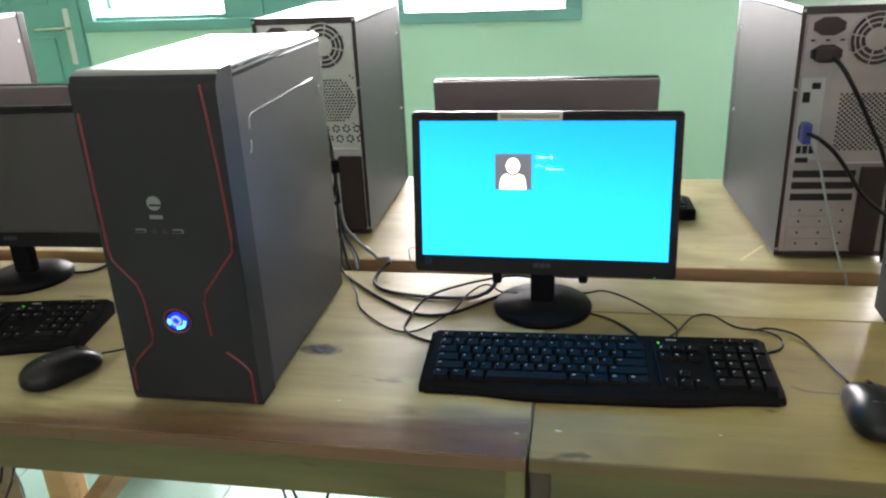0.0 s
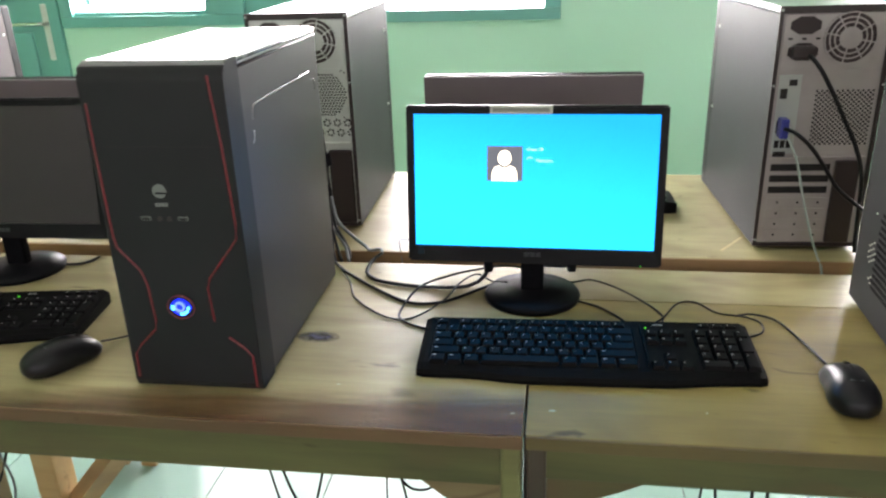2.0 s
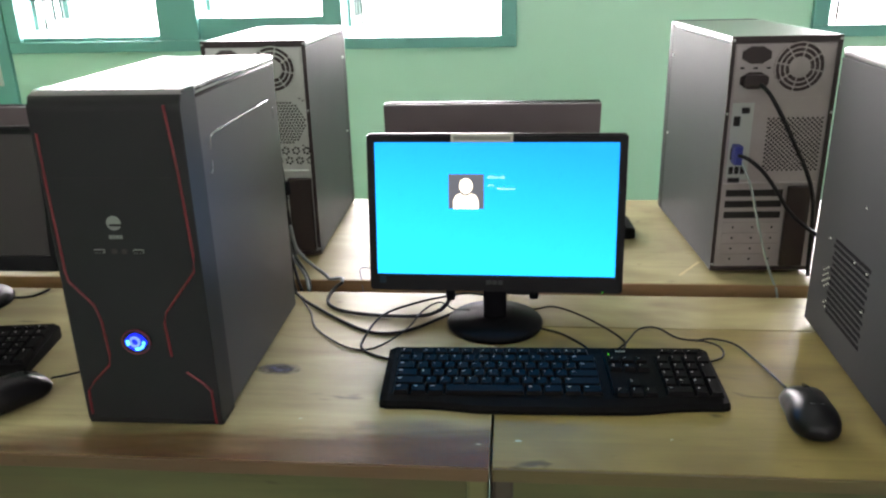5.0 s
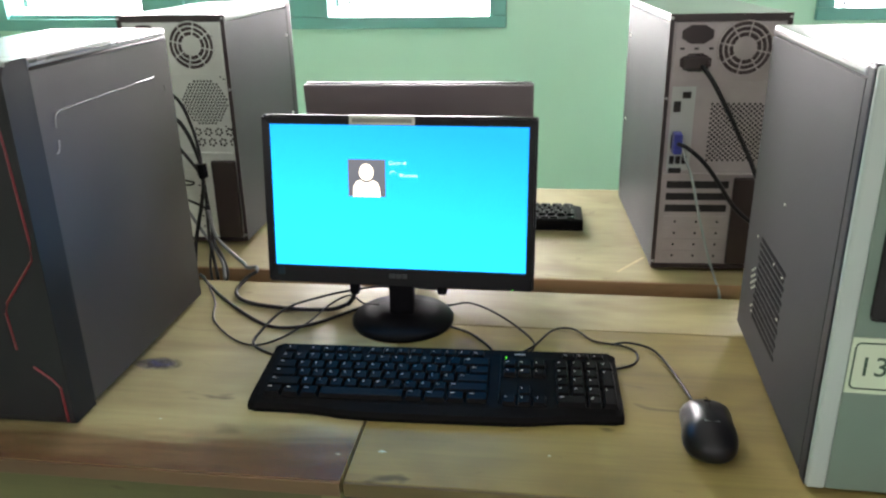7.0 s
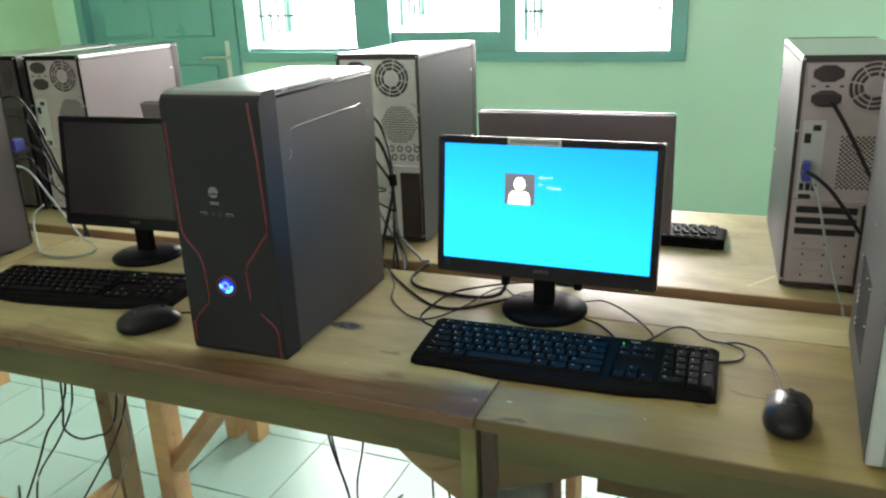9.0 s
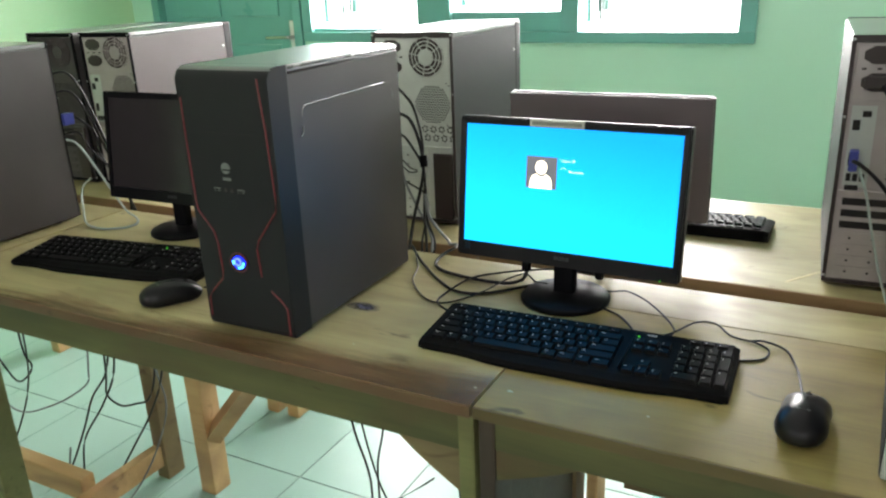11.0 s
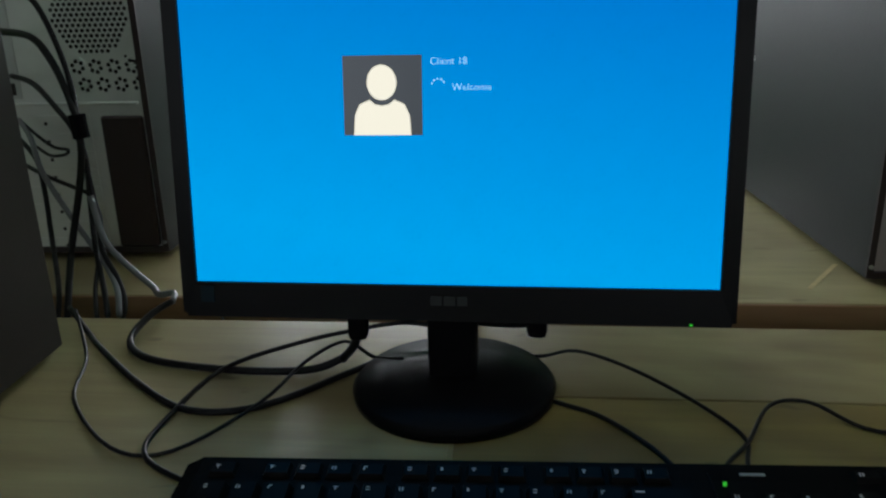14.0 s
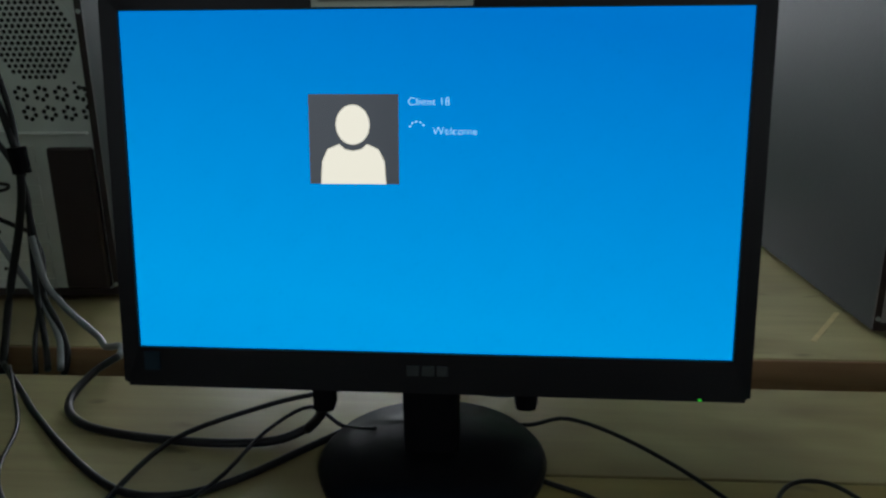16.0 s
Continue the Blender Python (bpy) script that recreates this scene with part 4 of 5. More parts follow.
V = lambda v: v + 0.02 * max(0, min(1, v / 0.05, (0.42 - v) / 0.12))


def trim_line(pts):
    bm = tube(bmesh.new(), [(U(u), F - 0.0002, V(v)) for u, v in pts], 0.0016, 6, steps=1)
    part("trim_line", bm, RED, front, "thin red trim line")


trim_line([(0.895, 0.412), (0.93, 0.32), (0.955, 0.215), (0.945, 0.195), (0.71, 0.142), (0.685, 0.128), (0.70, 0.082)])
trim_line([(0.79, 0.060), (0.90, 0.046), (0.950, 0.038), (0.955, 0.005)])
trim_line([(0.035, 0.375), (0.035, 0.300), (0.045, 0.196), (0.055, 0.182), (0.205, 0.150), (0.235, 0.130), (0.250, 0.082), (0.235, 0.068), (0.10, 0.046), (0.045, 0.036), (0.040, 0.012)])
for z in (0.330,):
    part("bay_seam", boxed(U(0.10), U(0.88), F - 0.0003, F + 0.001, z, z + 0.0007), HOLE, front)
bm = prism(bmesh.new(), disc_outline(U(0.445), 0.276, 0.0088, 0.0088, 24), "y", F - 0.0012, F + 0.001)
badge = part("maker_badge", bm, BADGE, front, "round silver maker's badge")
part("badge_bar", boxed(U(0.445) - 0.0055, U(0.445) + 0.0088, F - 0.0016, F - 0.0008, 0.2725, 0.2747), BLACK, badge)
bm = bmesh.new()
for i in range(4):
    box(bm, U(0.40) + 0.0042 * i, U(0.40) + 0.0042 * i + 0.0032, F - 0.0010, F + 0.001, 0.2565, 0.2610)
part("maker_mark", bm, BADGE, front)
for u in (0.315, 0.585):
    sock = part("usb_socket", boxed(U(u) - 0.0065, U(u) + 0.0065, F - 0.0010, F + 0.002, 0.2385, 0.2435, 0.0004, 1), BADGE, front, "dim metal-rimmed socket")
    part("socket_slot", boxed(U(u) - 0.0055, U(u) + 0.0055, F - 0.0014, F, 0.2392, 0.2422), HOLE, sock)
for u in (0.415, 0.485):
    part("audio_socket", prism(bmesh.new(), disc_outline(U(u), 0.2405, 0.0032, n=16), "y", F - 0.0010, F + 0.001), BROWNDARK, front)
bx = U(0.465)
lens = [(bx + 0.0138 * abs(math.cos(a)) ** 1.25 * (1 if math.cos(a) > 0 else -1), 0.122 + 0.0118 * abs(math.sin(a)) ** 1.25 * (1 if math.sin(a) > 0 else -1)) for a in (2 * math.pi * i / 40 for i in range(40))]
btn = part("power_button", prism(bmesh.new(), disc_outline(bx, 0.122, 0.0185, 0.0165, 32), "y", F - 0.0022, F + 0.001), FRONTCASE, front, "round power button with a glowing blue emblem")
part("button_ring", tube(bmesh.new(), [(u, F - 0.0024, v) for u, v in disc_outline(bx, 0.122, 0.0178, 0.0160, 24)], 0.0011, 6, True, 1), RED, btn, "dark red ring")
part("blue_lens", prism(bmesh.new(), lens, "y", F - 0.0032, F - 0.002), BLUELED, btn, "glowing blue lens")
part("button_core", tube(bmesh.new(), [(u, F - 0.0038, v) for u, v in disc_outline(bx - 0.001, 0.1228, 0.0058, n=20)], 0.0018, 6, True, 1), PALELED, btn, "pale glowing ring")
for a0, a1 in ((-95, 5), (165, 205)):
    part("light_arc", tube(bmesh.new(), [(bx + 0.0104 * math.cos(a), F - 0.0036, 0.1222 + 0.0094 * math.sin(a)) for a in (radians(a0 + (a1 - a0) * i / 6) for i in range(7))], 0.0017, 6, steps=1), CYANLED, btn, "bright cyan arc")
# pressed outline on the side panel, and the ridges along the top edge; glints painted lighter
S = RW / 2
for press in ([(F + 0.066, 0.318), (F + 0.0725, 0.322), (F + 0.0745, 0.333)], [(F + 0.0745, 0.347), (F + 0.0765, 0.357), (F + 0.084, 0.3635), (F + 0.12, 0.365), (F + 0.318, 0.367)], [(F + 0.345, 0.352), (F + 0.346, 0.335)]):
    part("pressed_line", tube(bmesh.new(), [(S + 0.0002, y, z) for y, z in press], 0.0011, 6, steps=3), GLINT, rt, "pressed line with its glint painted lighter", True)
for z in (0.424, 0.4165):
    part("top_ridge", tube(bmesh.new(), [(S - 0.001, F + 0.050, z), (S - 0.001, F + RD - 0.004, z)], 0.0024, 6, steps=1), GLINT if z > 0.42 else DARKCASE, rt, "", True)

# the neighbouring black tower, seen from its side and rear
lt = thing("computer_tower", "plain black tower with plugged-in cables at its rear", "computer tower", pose(-1.378, 0.72 + RD / 2, D, 0, 0, 1), "computer towers")
case_shell(lt, RW, RD, TH, DARKCASE)
part("front_bezel", boxed(-RW / 2, RW / 2, -RD / 2, -RD / 2 + 0.036, 0.004, TH, 0.008, 3), FRONTCASE, lt)
back_side(lt, RW, RD, TH, DULLZINC, "grid", BLACK)

# the pale-fronted tower
PW, PD = 0.185, 0.382
pt = thing("computer_tower", "grey steel tower with a sage green plastic front and number label", "computer tower", pose(0.5737, 0.9026, D, 0, 0, -2.0), "computer towers")
case_shell(pt, PW, PD, TH + 0.001, PALESIDE, bez=0.022)
pf = part("front_bezel", boxed(-PW / 2, PW / 2, -PD / 2 + 0.003, -PD / 2 + 0.024, 0.003, TH + 0.002, 0.004, 2), FRONTCASE, pt, "black plastic bezel behind the front")
part("front_plate", boxed(-PW / 2 + 0.020, PW / 2 - 0.020, -PD / 2, -PD / 2 + 0.008, 0.004, TH, 0.002, 2), SAGE, pf, "sage green plastic front")
for s in (-1, 1):
    x0, x1 = sorted((s * (PW / 2 - 0.0202), s * (PW / 2 - 0.0015)))
    part("edge_strip", boxed(x0, x1, -PD / 2 - 0.002, -PD / 2 + 0.008, 0.004, TH + 0.001, 0.004, 3), PALEGREY, pf, "pale silver edge strip")
part("drive_bay", boxed(-0.061, 0.072, -PD / 2 - 0.002, -PD / 2 + 0.003, 0.196, 0.375, 0.006, 2), HOLE, pf, "dark glossy drive bay window")
lab = part("number_label", boxed(-0.0718, 0.003, -PD / 2 - 0.0012, -PD / 2 + 0.001, 0.118, 0.178, 0.0005, 1), LABELPAPER, pf, "pale label with a framed number")
frame_line = [(-0.0680 if c[0] < 0 else -0.0010, 0.1235 if c[1] < 0 else 0.1725) for c in ((-1, -1), (1, -1), (1, 1), (-1, 1))]
rounded = [(cx + (0.005 if cx < -0.03 else -0.005) + 0.005 * math.cos(radians(q)), cz + (0.005 if cz < 0.15 else -0.005) + 0.005 * math.sin(radians(q))) for (cx, cz), q0 in zip(frame_line, (180, 270, 0, 90)) for q in (q0, q0 + 30, q0 + 60, q0 + 90)]
part("label_border", tube(bmesh.new(), [(x, -PD / 2 - 0.0013, z) for x, z in rounded], 0.0009, 4, True, 1), LABELINK, lab)
writing("label_number", "13", 0.029, LABELINK, lab, pose(-0.0640, -PD / 2 - 0.0014, 0.138, 90))
vents = bmesh.new()
for j in range(13):
    for i in range(15):
        y, z = -PD / 2 + 0.172 + 0.0086 * i + 0.0043 * (j % 2), 0.054 + 0.0092 * j
        box(vents, -PW / 2 - 0.0006, -PW / 2 + 0.001, y, y + 0.0076, z, z + 0.0050)
part("side_vent", vents, BLACK, pt)
# Opaque cream dots imitate daylight seen through the punched side.
dot = part("punched_dot", boxed(-0.001, 0.001, -0.0018, 0.0018, -0.0011, 0.0011), STICKER_AND_DOT, pt, "pale dot painted as daylight through a hole")
dot.location = (-PW / 2, -PD / 2 + 0.322, 0.162)
for row in range(14):
    for col in range(4):
        if (row + col) % 2 == 0 and row not in (3, 4, 5) and not (row < 4 and col > 1) and (row, col) not in ((13, 3), (12, 0), (6, 0)):
            ob = new("punched_dot", dot.data)
            ob.parent, ob.location = pt, (-PW / 2, -PD / 2 + 0.305 + 0.0075 * col, 0.060 + 0.0046 * row)
for y, z in ((0.2256, 0.160), (0.1830, 0.160), (0.1807, 0.107), (0.2166, 0.240)):
    ob = new("punched_dot", dot.data)
    ob.parent, ob.location = pt, (-PW / 2, -PD / 2 + y, z)

# ---- cables ----
Z = D + 0.0035


def lay(pts, r, lift=()):
    """Points on the desk top, lifted by so much at some of them."""
    return [(x, y, D + r + (lift[i] if i < len(lift) else 0.0)) for i, (x, y) in enumerate(pts)]


cable("video_cable", "thick black video cable looping over the desk", lay([(-0.286, 1.192), (-0.299, 1.172), (-0.301, 1.135), (-0.275, 1.104), (-0.226, 1.088), (-0.165, 1.082), (-0.122, 1.084), (-0.100, 1.090)], 0.0038, (0.014, 0.008, 0.001, 0, 0, 0, 0.002, 0.009)), 0.0033)
cable("power_cable", "black power cable lying on the desk", lay([(-0.385, 1.185), (-0.350, 1.152), (-0.321, 1.120), (-0.256, 1.058), (-0.201, 1.021), (-0.148, 1.030), (-0.092, 1.087), (-0.060, 1.120), (-0.02, 1.14)], 0.0027, (0.01,)), 0.0027)
cable("thin_cable", "thin black cable looping over the desk", lay([(-0.375, 1.178), (-0.345, 1.135), (-0.322, 1.097), (-0.297, 1.034), (-0.235, 0.970), (-0.191, 0.970), (-0.148, 1.026), (-0.130, 1.090), (-0.104, 1.120), (-0.076, 1.100), (-0.05, 1.09)], 0.0015, (0.012, 0.004, 0, 0, 0.001, 0, 0.006, 0.008, 0.012, 0.008, 0.012)), 0.0015)
cable("keyboard_cable", "black keyboard cable curling behind the keyboard", lay([(-0.030, 1.135), (-0.060, 1.145), (-0.100, 1.142), (-0.146, 1.122), (-0.195, 1.075), (-0.213, 1.001), (-0.207, 0.963), (-0.172, 0.938), (-0.140, 0.925)], 0.0020, (0.02, 0.018, 0.012, 0.008, 0.006, 0, 0, 0, 0.004)), 0.0020)
cable("thin_cable", "thin black cable on the desk by the monitor foot", lay([(0.060, 1.052), (0.075, 1.044), (0.100, 1.028), (0.128, 0.992), (0.142, 0.960), (0.148, 0.930)], 0.0018), 0.0018)
cable("mouse_cable", "thin black mouse cable winding over the desk", lay([(0.045, 1.115), (0.062, 1.112), (0.088, 1.118), (0.125, 1.096), (0.165, 1.053), (0.192, 1.009), (0.186, 0.975), (0.180, 0.930)], 0.0015, (0.004, 0.006, 0.008, 0.006, 0.003)), 0.0015)
cable("mouse_cable", "thin black mouse cable winding over the desk", lay([(0.168, 0.930), (0.170, 0.968), (0.193, 1.000), (0.219, 1.044), (0.248, 1.050), (0.276, 1.023), (0.313, 1.009), (0.333, 0.993), (0.326, 0.960), (0.285, 0.938)], 0.0015, (0, 0, 0.001, 0.004, 0.004, 0, 0.002)), 0.0015)
cable("mouse_cable", "thin black cable running to the mouse", lay([(0.300, 1.014), (0.324, 1.014), (0.356, 1.000), (0.374, 0.952), (0.382, 0.905), (0.387, 0.866)], 0.0017, (0.0, 0.004, 0.002, 0, 0.003, 0.006)), 0.0017)
cable("thin_wire", "thin pale wire bent over the desk edge", [(-0.235, 1.29, D + 0.002), (-0.255, 1.285, D + 0.010), (-0.268, 1.270, D + 0.014), (-0.262, 1.248, D - 0.004), (-0.256, 1.235, D - 0.04)], 0.0011, GREYCABLE)
# plugs under the monitor
for x, yy, nm in ((-0.079, 1.062, "video_plug"), (0.054, 1.060, "power_plug")):
    p = part(nm, boxed(x - 0.0075, x + 0.0075, yy - 0.007, yy + 0.008, D + (0.044 if x < 0 else 0.049), D + 0.084, 0.005), BLACK, None, "dark moulded cable plug")
    p.parent, p.matrix_parent_inverse = front_mon, front_mon.matrix_basis.inverted()
cable("power_cable", "black cable hanging under the monitor", [(0.054, 1.064, D + 0.060), (0.040, 1.078, D + 0.050), (0.0, 1.095, D + 0.045), (-0.03, 1.10, D + 0.050)], 0.0028)
cable("video_cable", "black cable rising to the monitor plug", [(-0.100, 1.090, D + 0.012), (-0.088, 1.080, D + 0.028), (-0.079, 1.064, D + 0.050)], 0.0036)

# bundle behind the red-trimmed tower, tied together once on its way down to the gap between the desks
tied = [(-0.502, 1.345, D + 0.320), (-0.456, 1.315, D + 0.299), (-0.435, 1.305, D + 0.281), (-0.419, 1.300, D + 0.241), (-0.410, 1.295, D + 0.205), (-0.404, 1.285, D + 0.169), (-0.403, 1.285, D + 0.130), (-0.397, 1.280, D + 0.074), (-0.392, 1.270, D + 0.040), (-0.372, 1.255, D + 0.015), (-0.358, 1.235, D - 0.007), (-0.362, 1.215, D - 0.025), (-0.377, 1.190, D - 0.024), (-0.395, 1.180, D - 0.017)]
for pts, r in ((tied, 0.0030),
               ([(-0.504, 1.335, D + 0.261), (-0.457, 1.315, D + 0.256), (-0.434, 1.305, D + 0.235), (-0.417, 1.295, D + 0.205), (-0.403, 1.282, D + 0.172), (-0.403, 1.280, D + 0.141), (-0.413, 1.280, D + 0.101), (-0.425, 1.270, D + 0.046), (-0.422, 1.245, D + 0.004), (-0.416, 1.225, D - 0.018)], 0.0038),
               ([(-0.505, 1.345, D + 0.214), (-0.466, 1.320, D + 0.208), (-0.433, 1.300, D + 0.185), (-0.412, 1.288, D + 0.165), (-0.405, 1.290, D + 0.135), (-0.405, 1.285, D + 0.093), (-0.402, 1.275, D + 0.045), (-0.386, 1.250, D + 0.003), (-0.372, 1.225, D - 0.013)], 0.0030),
               ([(-0.507, 1.345, D + 0.167), (-0.475, 1.325, D + 0.152), (-0.453, 1.315, D + 0.142), (-0.435, 1.310, D + 0.140), (-0.442, 1.315, D + 0.134), (-0.465, 1.325, D + 0.131), (-0.489, 1.340, D + 0.138)], 0.0018),
               ([(-0.511, 1.345, D + 0.146), (-0.482, 1.325, D + 0.126), (-0.473, 1.315, D + 0.090), (-0.465, 1.300, D + 0.052), (-0.447, 1.270, D + 0.017), (-0.430, 1.240, D + 0.002), (-0.424, 1.222, D - 0.017)], 0.0028),
               ([(-0.522, 1.345, D + 0.124), (-0.476, 1.325, D + 0.109), (-0.439, 1.315, D + 0.098), (-0.418, 1.310, D + 0.089), (-0.406, 1.300, D + 0.064), (-0.400, 1.275, D + 0.034), (-0.393, 1.245, D + 0.005), (-0.382, 1.222, D - 0.015)], 0.0024)):
    cable("hanging_cable", "black cable hanging from the tower's rear ports", pts, r, group="cable bundle")
cable("hanging_cable", "grey cable slanting down from the tower's rear ports", [(-0.507, 1.345, D + 0.167), (-0.484, 1.325, D + 0.150), (-0.465, 1.305, D + 0.117), (-0.435, 1.290, D + 0.077), (-0.410, 1.280, D + 0.046), (-0.393, 1.270, D + 0.029), (-0.369, 1.245, D + 0.009), (-0.357, 1.220, D - 0.010)], 0.0030, GREYCABLE, "cable bundle")
cable("hanging_cable", "grey cable coming down to the desk", [(-0.398, 1.275, D + 0.099), (-0.389, 1.270, D + 0.057), (-0.372, 1.262, D + 0.038), (-0.352, 1.255, D + 0.023), (-0.331, 1.245, D + 0.012), (-0.318, 1.232, D + 0.008)] + [(-0.293, 1.212, D + 0.018), (-0.286, 1.193, D + 0.017)], 0.0032, GREYCABLE)
tie = tied[5]
tagged(part("cable_tie", tube(bmesh.new(), [(tie[0], tie[1], tie[2] + 0.012), (tie[0] + 0.002, tie[1] - 0.001, tie[2] - 0.012)], 0.0085, 10, steps=1), BLACK), "black strap round the hanging cables", "cable tie")
for x, z in ((-0.545, 0.262), (-0.540, 0.225)):
    tagged(part("video_plug", boxed(x - 0.009, x + 0.009, 1.338, 1.3605, D + z - 0.012, D + z + 0.012, 0.003), VGABLUE), "blue video plug in the steel-backed tower", "plug")

# plugs and cables on the steel-backed tower
plug = tagged(part("video_plug", boxed(0.403, 0.417, 1.276, 1.302, D + 0.212, D + 0.246, 0.003), VGABLUE), "blue video plug in the tower's rear port", "plug")
cable("video_cable", "grey-black video cable leaving the blue plug", [(0.410, 1.278, D + 0.230), (0.424, 1.262, D + 0.226), (0.450, 1.258, D + 0.204), (0.478, 1.262, D + 0.168), (0.503, 1.264, D + 0.132), (0.530, 1.262, D + 0.108), (0.562, 1.256, D + 0.086), (0.62, 1.24, D + 0.055)], 0.0036)
tagged(part("mains_plug", boxed(0.410, 0.448, 1.288, 1.302, D + 0.344, D + 0.366, 0.004), BROWNDARK), "dark mains plug in the tower's socket", "plug")
cable("power_cable", "thick black power cable hanging from the tower", [(0.438, 1.290, D + 0.350), (0.450, 1.270, D + 0.334), (0.476, 1.262, D + 0.290), (0.500, 1.262, D + 0.246), (0.522, 1.264, D + 0.206), (0.541, 1.270, D + 0.158), (0.550, 1.278, D + 0.095), (0.556, 1.286, D + 0.03), (0.557, 1.282, D + 0.005)], 0.0038)
cable("network_cable", "pale network cable hanging over the desk edge", [(0.420, 1.300, D + 0.215), (0.424, 1.286, D + 0.205), (0.436, 1.276, D + 0.175), (0.450, 1.268, D + 0.120), (0.470, 1.260, D + 0.050), (0.485, 1.252, D + 0.008), (0.492, 1.243, D - 0.012), (0.497, 1.236, D - 0.06), (0.498, 1.232, D - 0.16)], 0.0021, PALECABLE)

# cables at the neighbouring workstation
tagged(part("video_plug", boxed(-1.303, -1.285, 1.096, 1.125, D + 0.232, D + 0.260, 0.003), VGABLUE), "blue video plug at a tower's rear", "plug")
for i, (z, r) in enumerate(((0.345, 0.0034), (0.30, 0.0030), (0.245, 0.0036), (0.20, 0.0028))):
    w = 0.014 * math.sin(2.3 * i + 0.5)
    cable("hanging_cable", "cable drooping from the dark tower's rear", [(-1.33, 1.095, D + z), (-1.297 + w, 1.125, D + z + 0.012), (-1.268 - w, 1.150, D + z - 0.035), (-1.262 + w, 1.175, D + z * 0.55), (-1.245 - 0.8 * w, 1.205, D + 0.06), (-1.24 + w, 1.222, D - 0.05), (-1.22 + 0.03 * i, 1.225, D - 0.25)], r, CABLE, "cable bundle")
cable("network_cable", "pale cable falling from a tower into a loose loop", [(-1.335, 1.10, D + 0.195), (-1.312, 1.135, D + 0.182), (-1.272, 1.145, D + 0.125), (-1.225, 1.150, D + 0.055), (-1.190, 1.150, D + 0.014), (-1.150, 1.140, D + 0.005), (-1.110, 1.112, D + 0.004), (-1.104, 1.078, D + 0.003), (-1.141, 1.046, D + 0.003), (-1.195, 1.046, D + 0.003), (-1.240, 1.066, D + 0.005), (-1.274, 1.092, D + 0.024), (-1.294, 1.110, D + 0.055), (-1.290, 1.120, D + 0.080), (-1.262, 1.122, D + 0.098)], 0.0027, PALECABLE)
cable("thin_cable", "black cable behind the switched-off monitor's foot", lay([(-0.97, 1.172), (-0.93, 1.165), (-0.885, 1.140), (-0.849, 1.148), (-0.838, 1.180)], 0.0024), 0.0024)
cable("mouse_cable", "thin black mouse cable on the desk", lay([(-0.634, 0.838), (-0.62, 0.86), (-0.60, 0.89), (-0.57, 0.95), (-0.575, 1.05)], 0.0017, (0.01, 0.004)), 0.0017)

# cables hanging below the desks to the floor
for i, (x, y, dx, r) in enumerate(((-0.34, 1.215, 0.06, 0.0028), (-0.28, 1.222, -0.03, 0.0022), (-0.19, 1.225, 0.10, 0.0026), (-0.08, 1.22, -0.07, 0.0026), (0.30, 1.22, 0.05, 0.0030), (0.345, 1.225, -0.02, 0.0026), (0.40, 1.22, 0.02, 0.0036), (0.43, 1.225, 0.02, 0.0036), (-0.62, 1.222, 0.05, 0.0024))):
    cable("dangling_cable", "black cable hanging down between the desks", [(x, y, D - 0.03), (x + dx * 0.3, y + 0.004, 0.52), (x + dx, y - 0.01, 0.28), (x + dx * 1.4, y + 0.03, 0.06), (x + dx * 1.6, y + 0.08, r), (x + dx * 2.5, y + 0.2, r)], r, group="dangling cables")
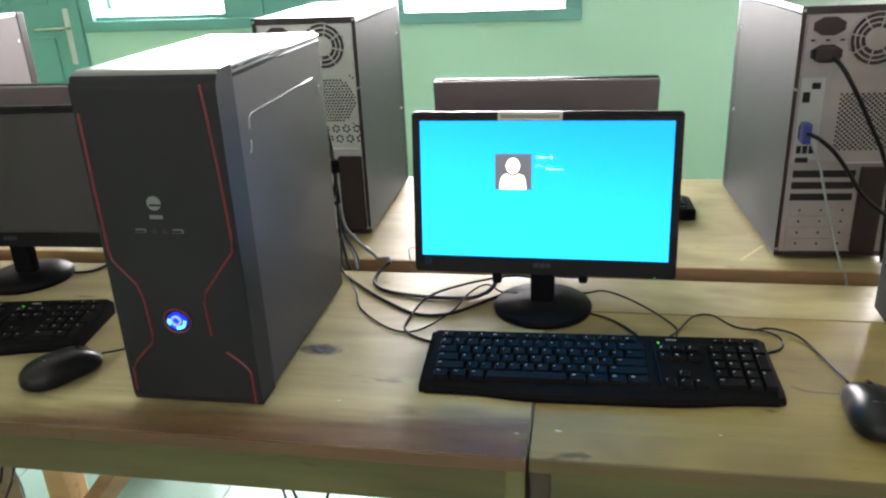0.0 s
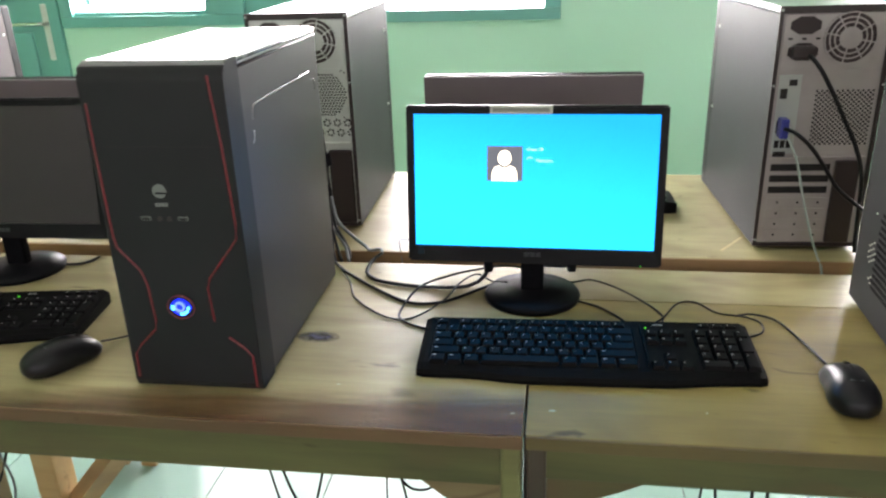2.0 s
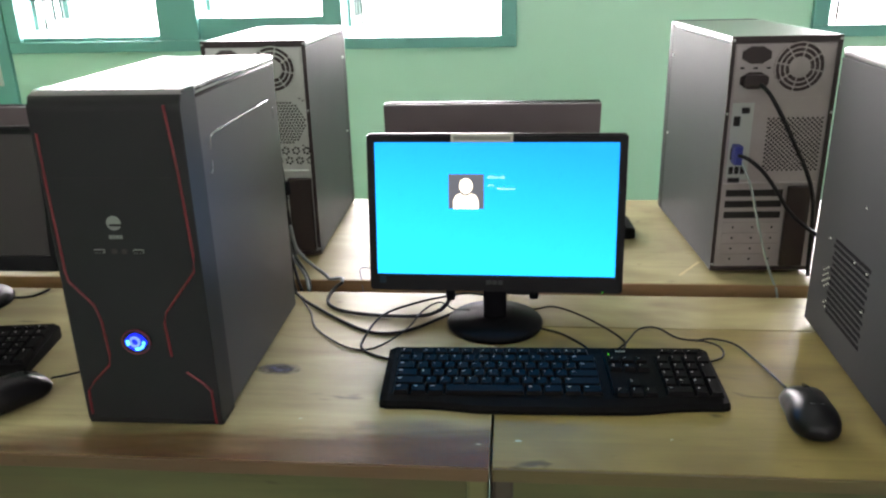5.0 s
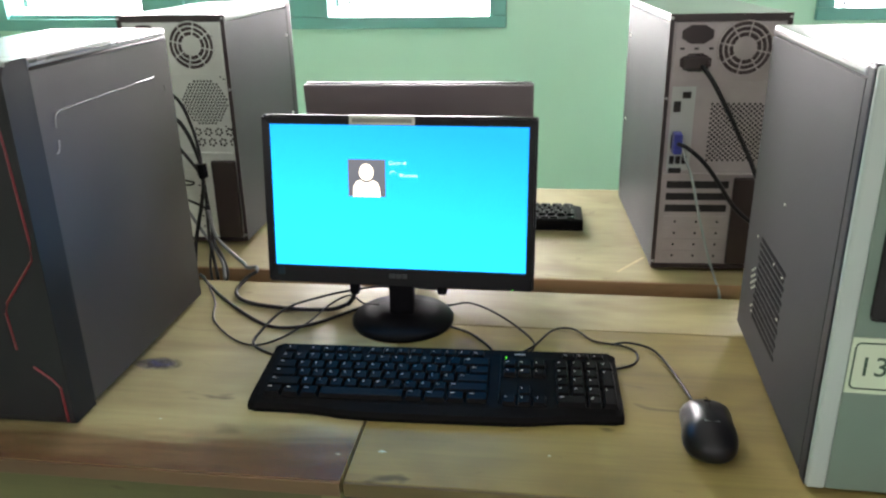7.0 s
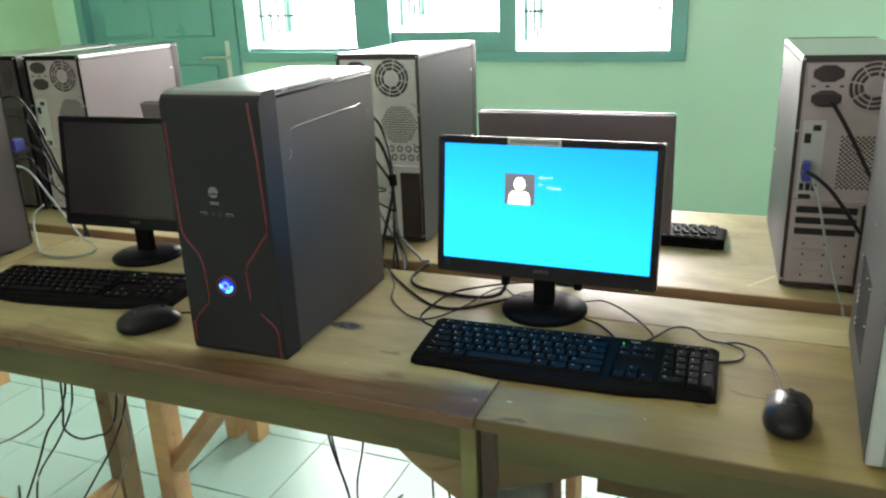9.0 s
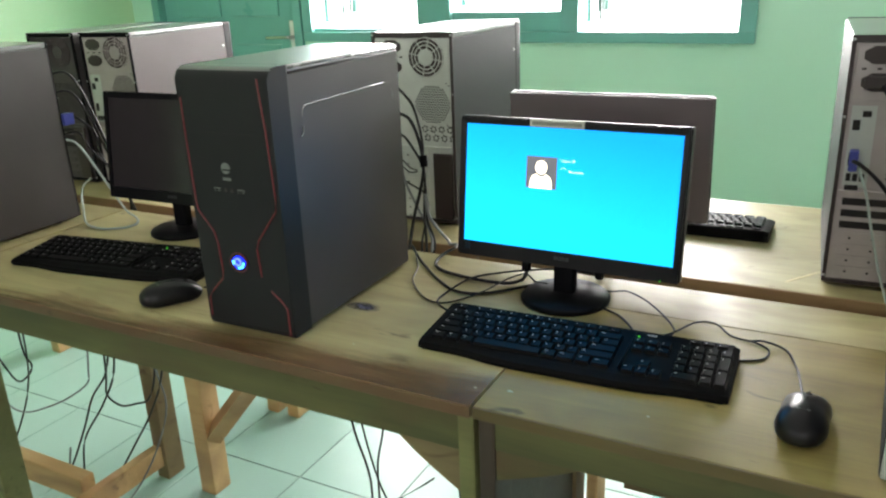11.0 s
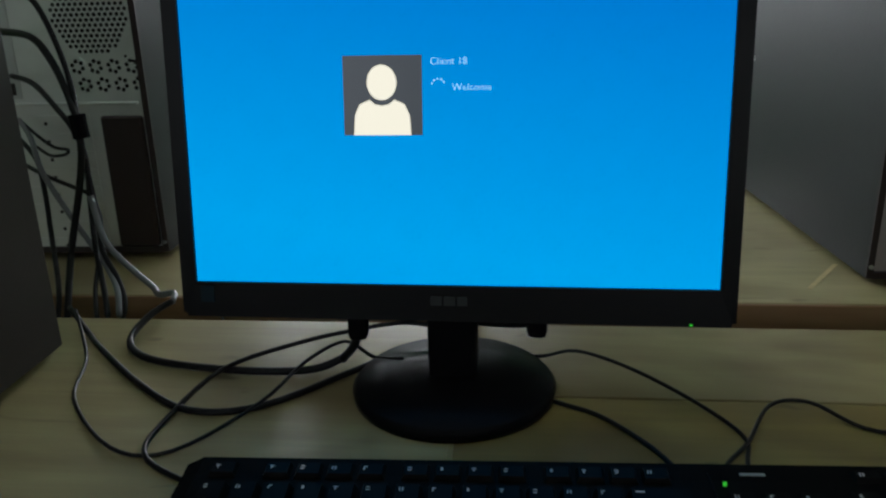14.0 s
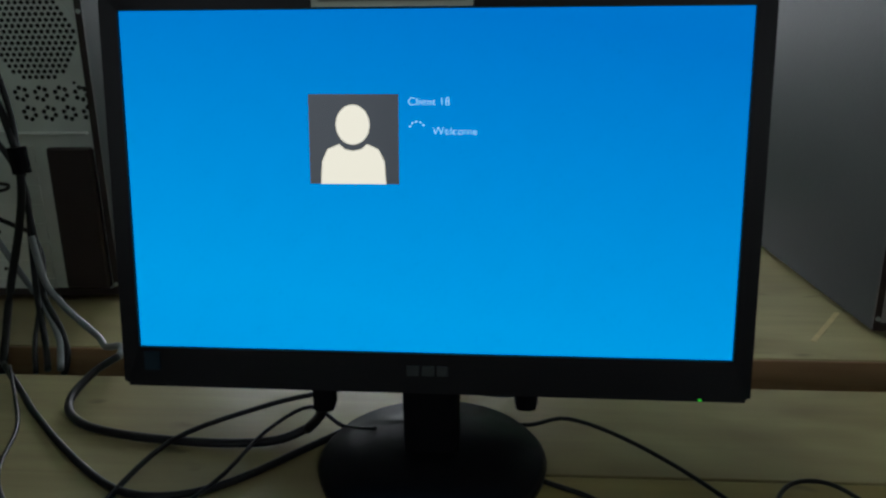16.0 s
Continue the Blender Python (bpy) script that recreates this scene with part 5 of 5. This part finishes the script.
for pts, r, mt in (([(-1.17, 1.03, 0.70), (-1.18, 1.02, 0.50), (-1.214, 1.02, 0.376), (-1.292, 1.02, 0.281), (-1.356, 1.02, 0.166), (-1.452, 1.02, 0.015), (-1.56, 1.10, 0.004)], 0.0028, CABLE),
                   ([(-1.16, 1.03, 0.70), (-1.165, 1.02, 0.50), (-1.186, 1.02, 0.378), (-1.258, 1.02, 0.264), (-1.359, 1.02, 0.138), (-1.394, 1.02, 0.024), (-1.34, 0.979, 0.004)], 0.0026, CABLE),
                   ([(-1.18, 1.03, 0.70), (-1.20, 1.02, 0.50), (-1.217, 1.02, 0.367), (-1.229, 1.02, 0.305), (-1.185, 1.02, 0.284), (-1.127, 1.02, 0.302), (-1.078, 1.03, 0.331), (-1.05, 1.04, 0.45), (-1.06, 1.05, 0.70)], 0.0027, CABLE),
                   ([(-0.98, 1.03, 0.70), (-1.00, 1.02, 0.45), (-1.064, 1.02, 0.306), (-1.162, 1.02, 0.168), (-1.249, 1.02, 0.05), (-1.27, 1.01, 0.004)], 0.0026, CABLE),
                   ([(-1.03, 1.03, 0.70), (-1.03, 1.02, 0.45), (-1.013, 1.02, 0.327), (-1.07, 1.02, 0.194), (-1.15, 1.02, 0.07), (-1.194, 1.00, 0.004)], 0.0022, GREYCABLE),
                   ([(-1.26, 1.03, 0.70), (-1.265, 1.02, 0.48), (-1.283, 1.02, 0.369), (-1.312, 1.02, 0.311), (-1.476, 1.02, 0.212), (-1.651, 1.02, 0.157), (-1.80, 1.03, 0.25)], 0.0024, GREYCABLE),
                   ([(-1.56, 1.03, 0.70), (-1.547, 1.02, 0.384), (-1.522, 1.02, 0.332), (-1.55, 1.02, 0.290), (-1.612, 1.02, 0.262), (-1.70, 1.03, 0.33)], 0.0028, CABLE),
                   ([(-0.47, 1.03, 0.70), (-0.465, 1.02, 0.50), (-0.452, 1.02, 0.40), (-0.420, 1.02, 0.28), (-0.430, 1.02, 0.12), (-0.45, 1.05, 0.004), (-0.56, 1.12, 0.004)], 0.0026, CABLE),
                   ([(-0.37, 1.03, 0.70), (-0.375, 1.02, 0.50), (-0.380, 1.02, 0.42), (-0.401, 1.02, 0.31), (-0.390, 1.02, 0.12), (-0.36, 1.06, 0.004), (-0.28, 1.14, 0.004)], 0.0024, CABLE),
                   ([(-0.28, 1.03, 0.70), (-0.265, 1.02, 0.50), (-0.243, 1.02, 0.426), (-0.214, 1.02, 0.390), (-0.171, 1.02, 0.408), (-0.15, 1.02, 0.50), (-0.14, 1.03, 0.70)], 0.0024, CABLE),
                   ([(-1.53, 1.03, 0.70), (-1.532, 1.02, 0.374), (-1.568, 1.02, 0.240), (-1.639, 1.02, 0.117), (-1.72, 1.02, 0.004)], 0.0024, CABLE)):
    cable("dangling_cable", "pale cable drooping under the desk" if mt is GREYCABLE else "thin dark cable drooping under the desk", pts, r, mt, "dangling cables")

# ink smudge on the desk, and a chalk mark
blob = [((0.042 + 0.006 * math.sin(3 * a)) * math.cos(a), (0.022 + 0.003 * math.sin(2 * a + 1)) * math.sin(a)) for a in (2 * math.pi * i / 36 for i in range(36))]
ink = tagged(part("ink_stain", prism(bmesh.new(), blob, "z", 0.0001, 0.0004), INK), "dark bluish smudge on the desk top", "stain")
ink.location = (-0.322, 0.900, D)
streak = tagged(part("paint_streak", boxed(-0.045, 0.045, -0.0025, 0.0025, 0.0001, 0.0004), paint("yellow_streak", (0.56, 0.47, 0.22), 0.4, vary=0.3, scale=80)), "thin yellow streak on the desk top", "streak")
streak.matrix_basis = pose(0.355, 1.325, D, 0, 0, 55)

for x, y, q in ((0.028, 0.733, 0.0042), (-0.020, 0.723, 0.0026), (-0.150, 0.800, 0.002), (0.215, 0.745, 0.0018), (-0.255, 0.770, 0.002)):
    out = [(q * (1 + 0.3 * math.sin(3 * a + x * 90)) * math.cos(a), 0.45 * q * math.sin(a)) for a in (2 * math.pi * i / 14 for i in range(14))]
    chip = tagged(part("paint_chip", prism(bmesh.new(), out, "z", 0.0001, 0.0005), LABELPAPER), "small pale chip in the desk varnish", "chip", "desk chips")
    chip.location = (x, y, D)

# ---- floor tiles ----
TS = 0.30
me = bpy.data.meshes.new("tile")
bm = boxed(-TS / 2 + 0.0018, TS / 2 - 0.0018, -TS / 2 + 0.0018, TS / 2 - 0.0018, -0.004, 0.0, 0.0008, 1)
bm.to_mesh(me)
bm.free()
me.materials.append(TILE)
rest = bmesh.new()
for i in range(-9, 13):
    for j in range(-13, 6):
        x, y = -0.99 + TS * i + 0.30, 1.425 + TS * j
        if X0 + 0.15 < x < X1 - 0.15 and Y0 + 0.15 < y < WALL_Y - 0.15:
            if y > 0.3 and x < 1.3:
                ob = new("tile", me)
                ob.parent, ob.location = floor, (x, y, 0)
            else:
                box(rest, x - TS / 2 + 0.0018, x + TS / 2 - 0.0018, y - TS / 2 + 0.0018, y + TS / 2 - 0.0018, -0.004, 0.0)
ob = part("tiles", rest, TILE, floor)
tagged(ob, kind="stuff")
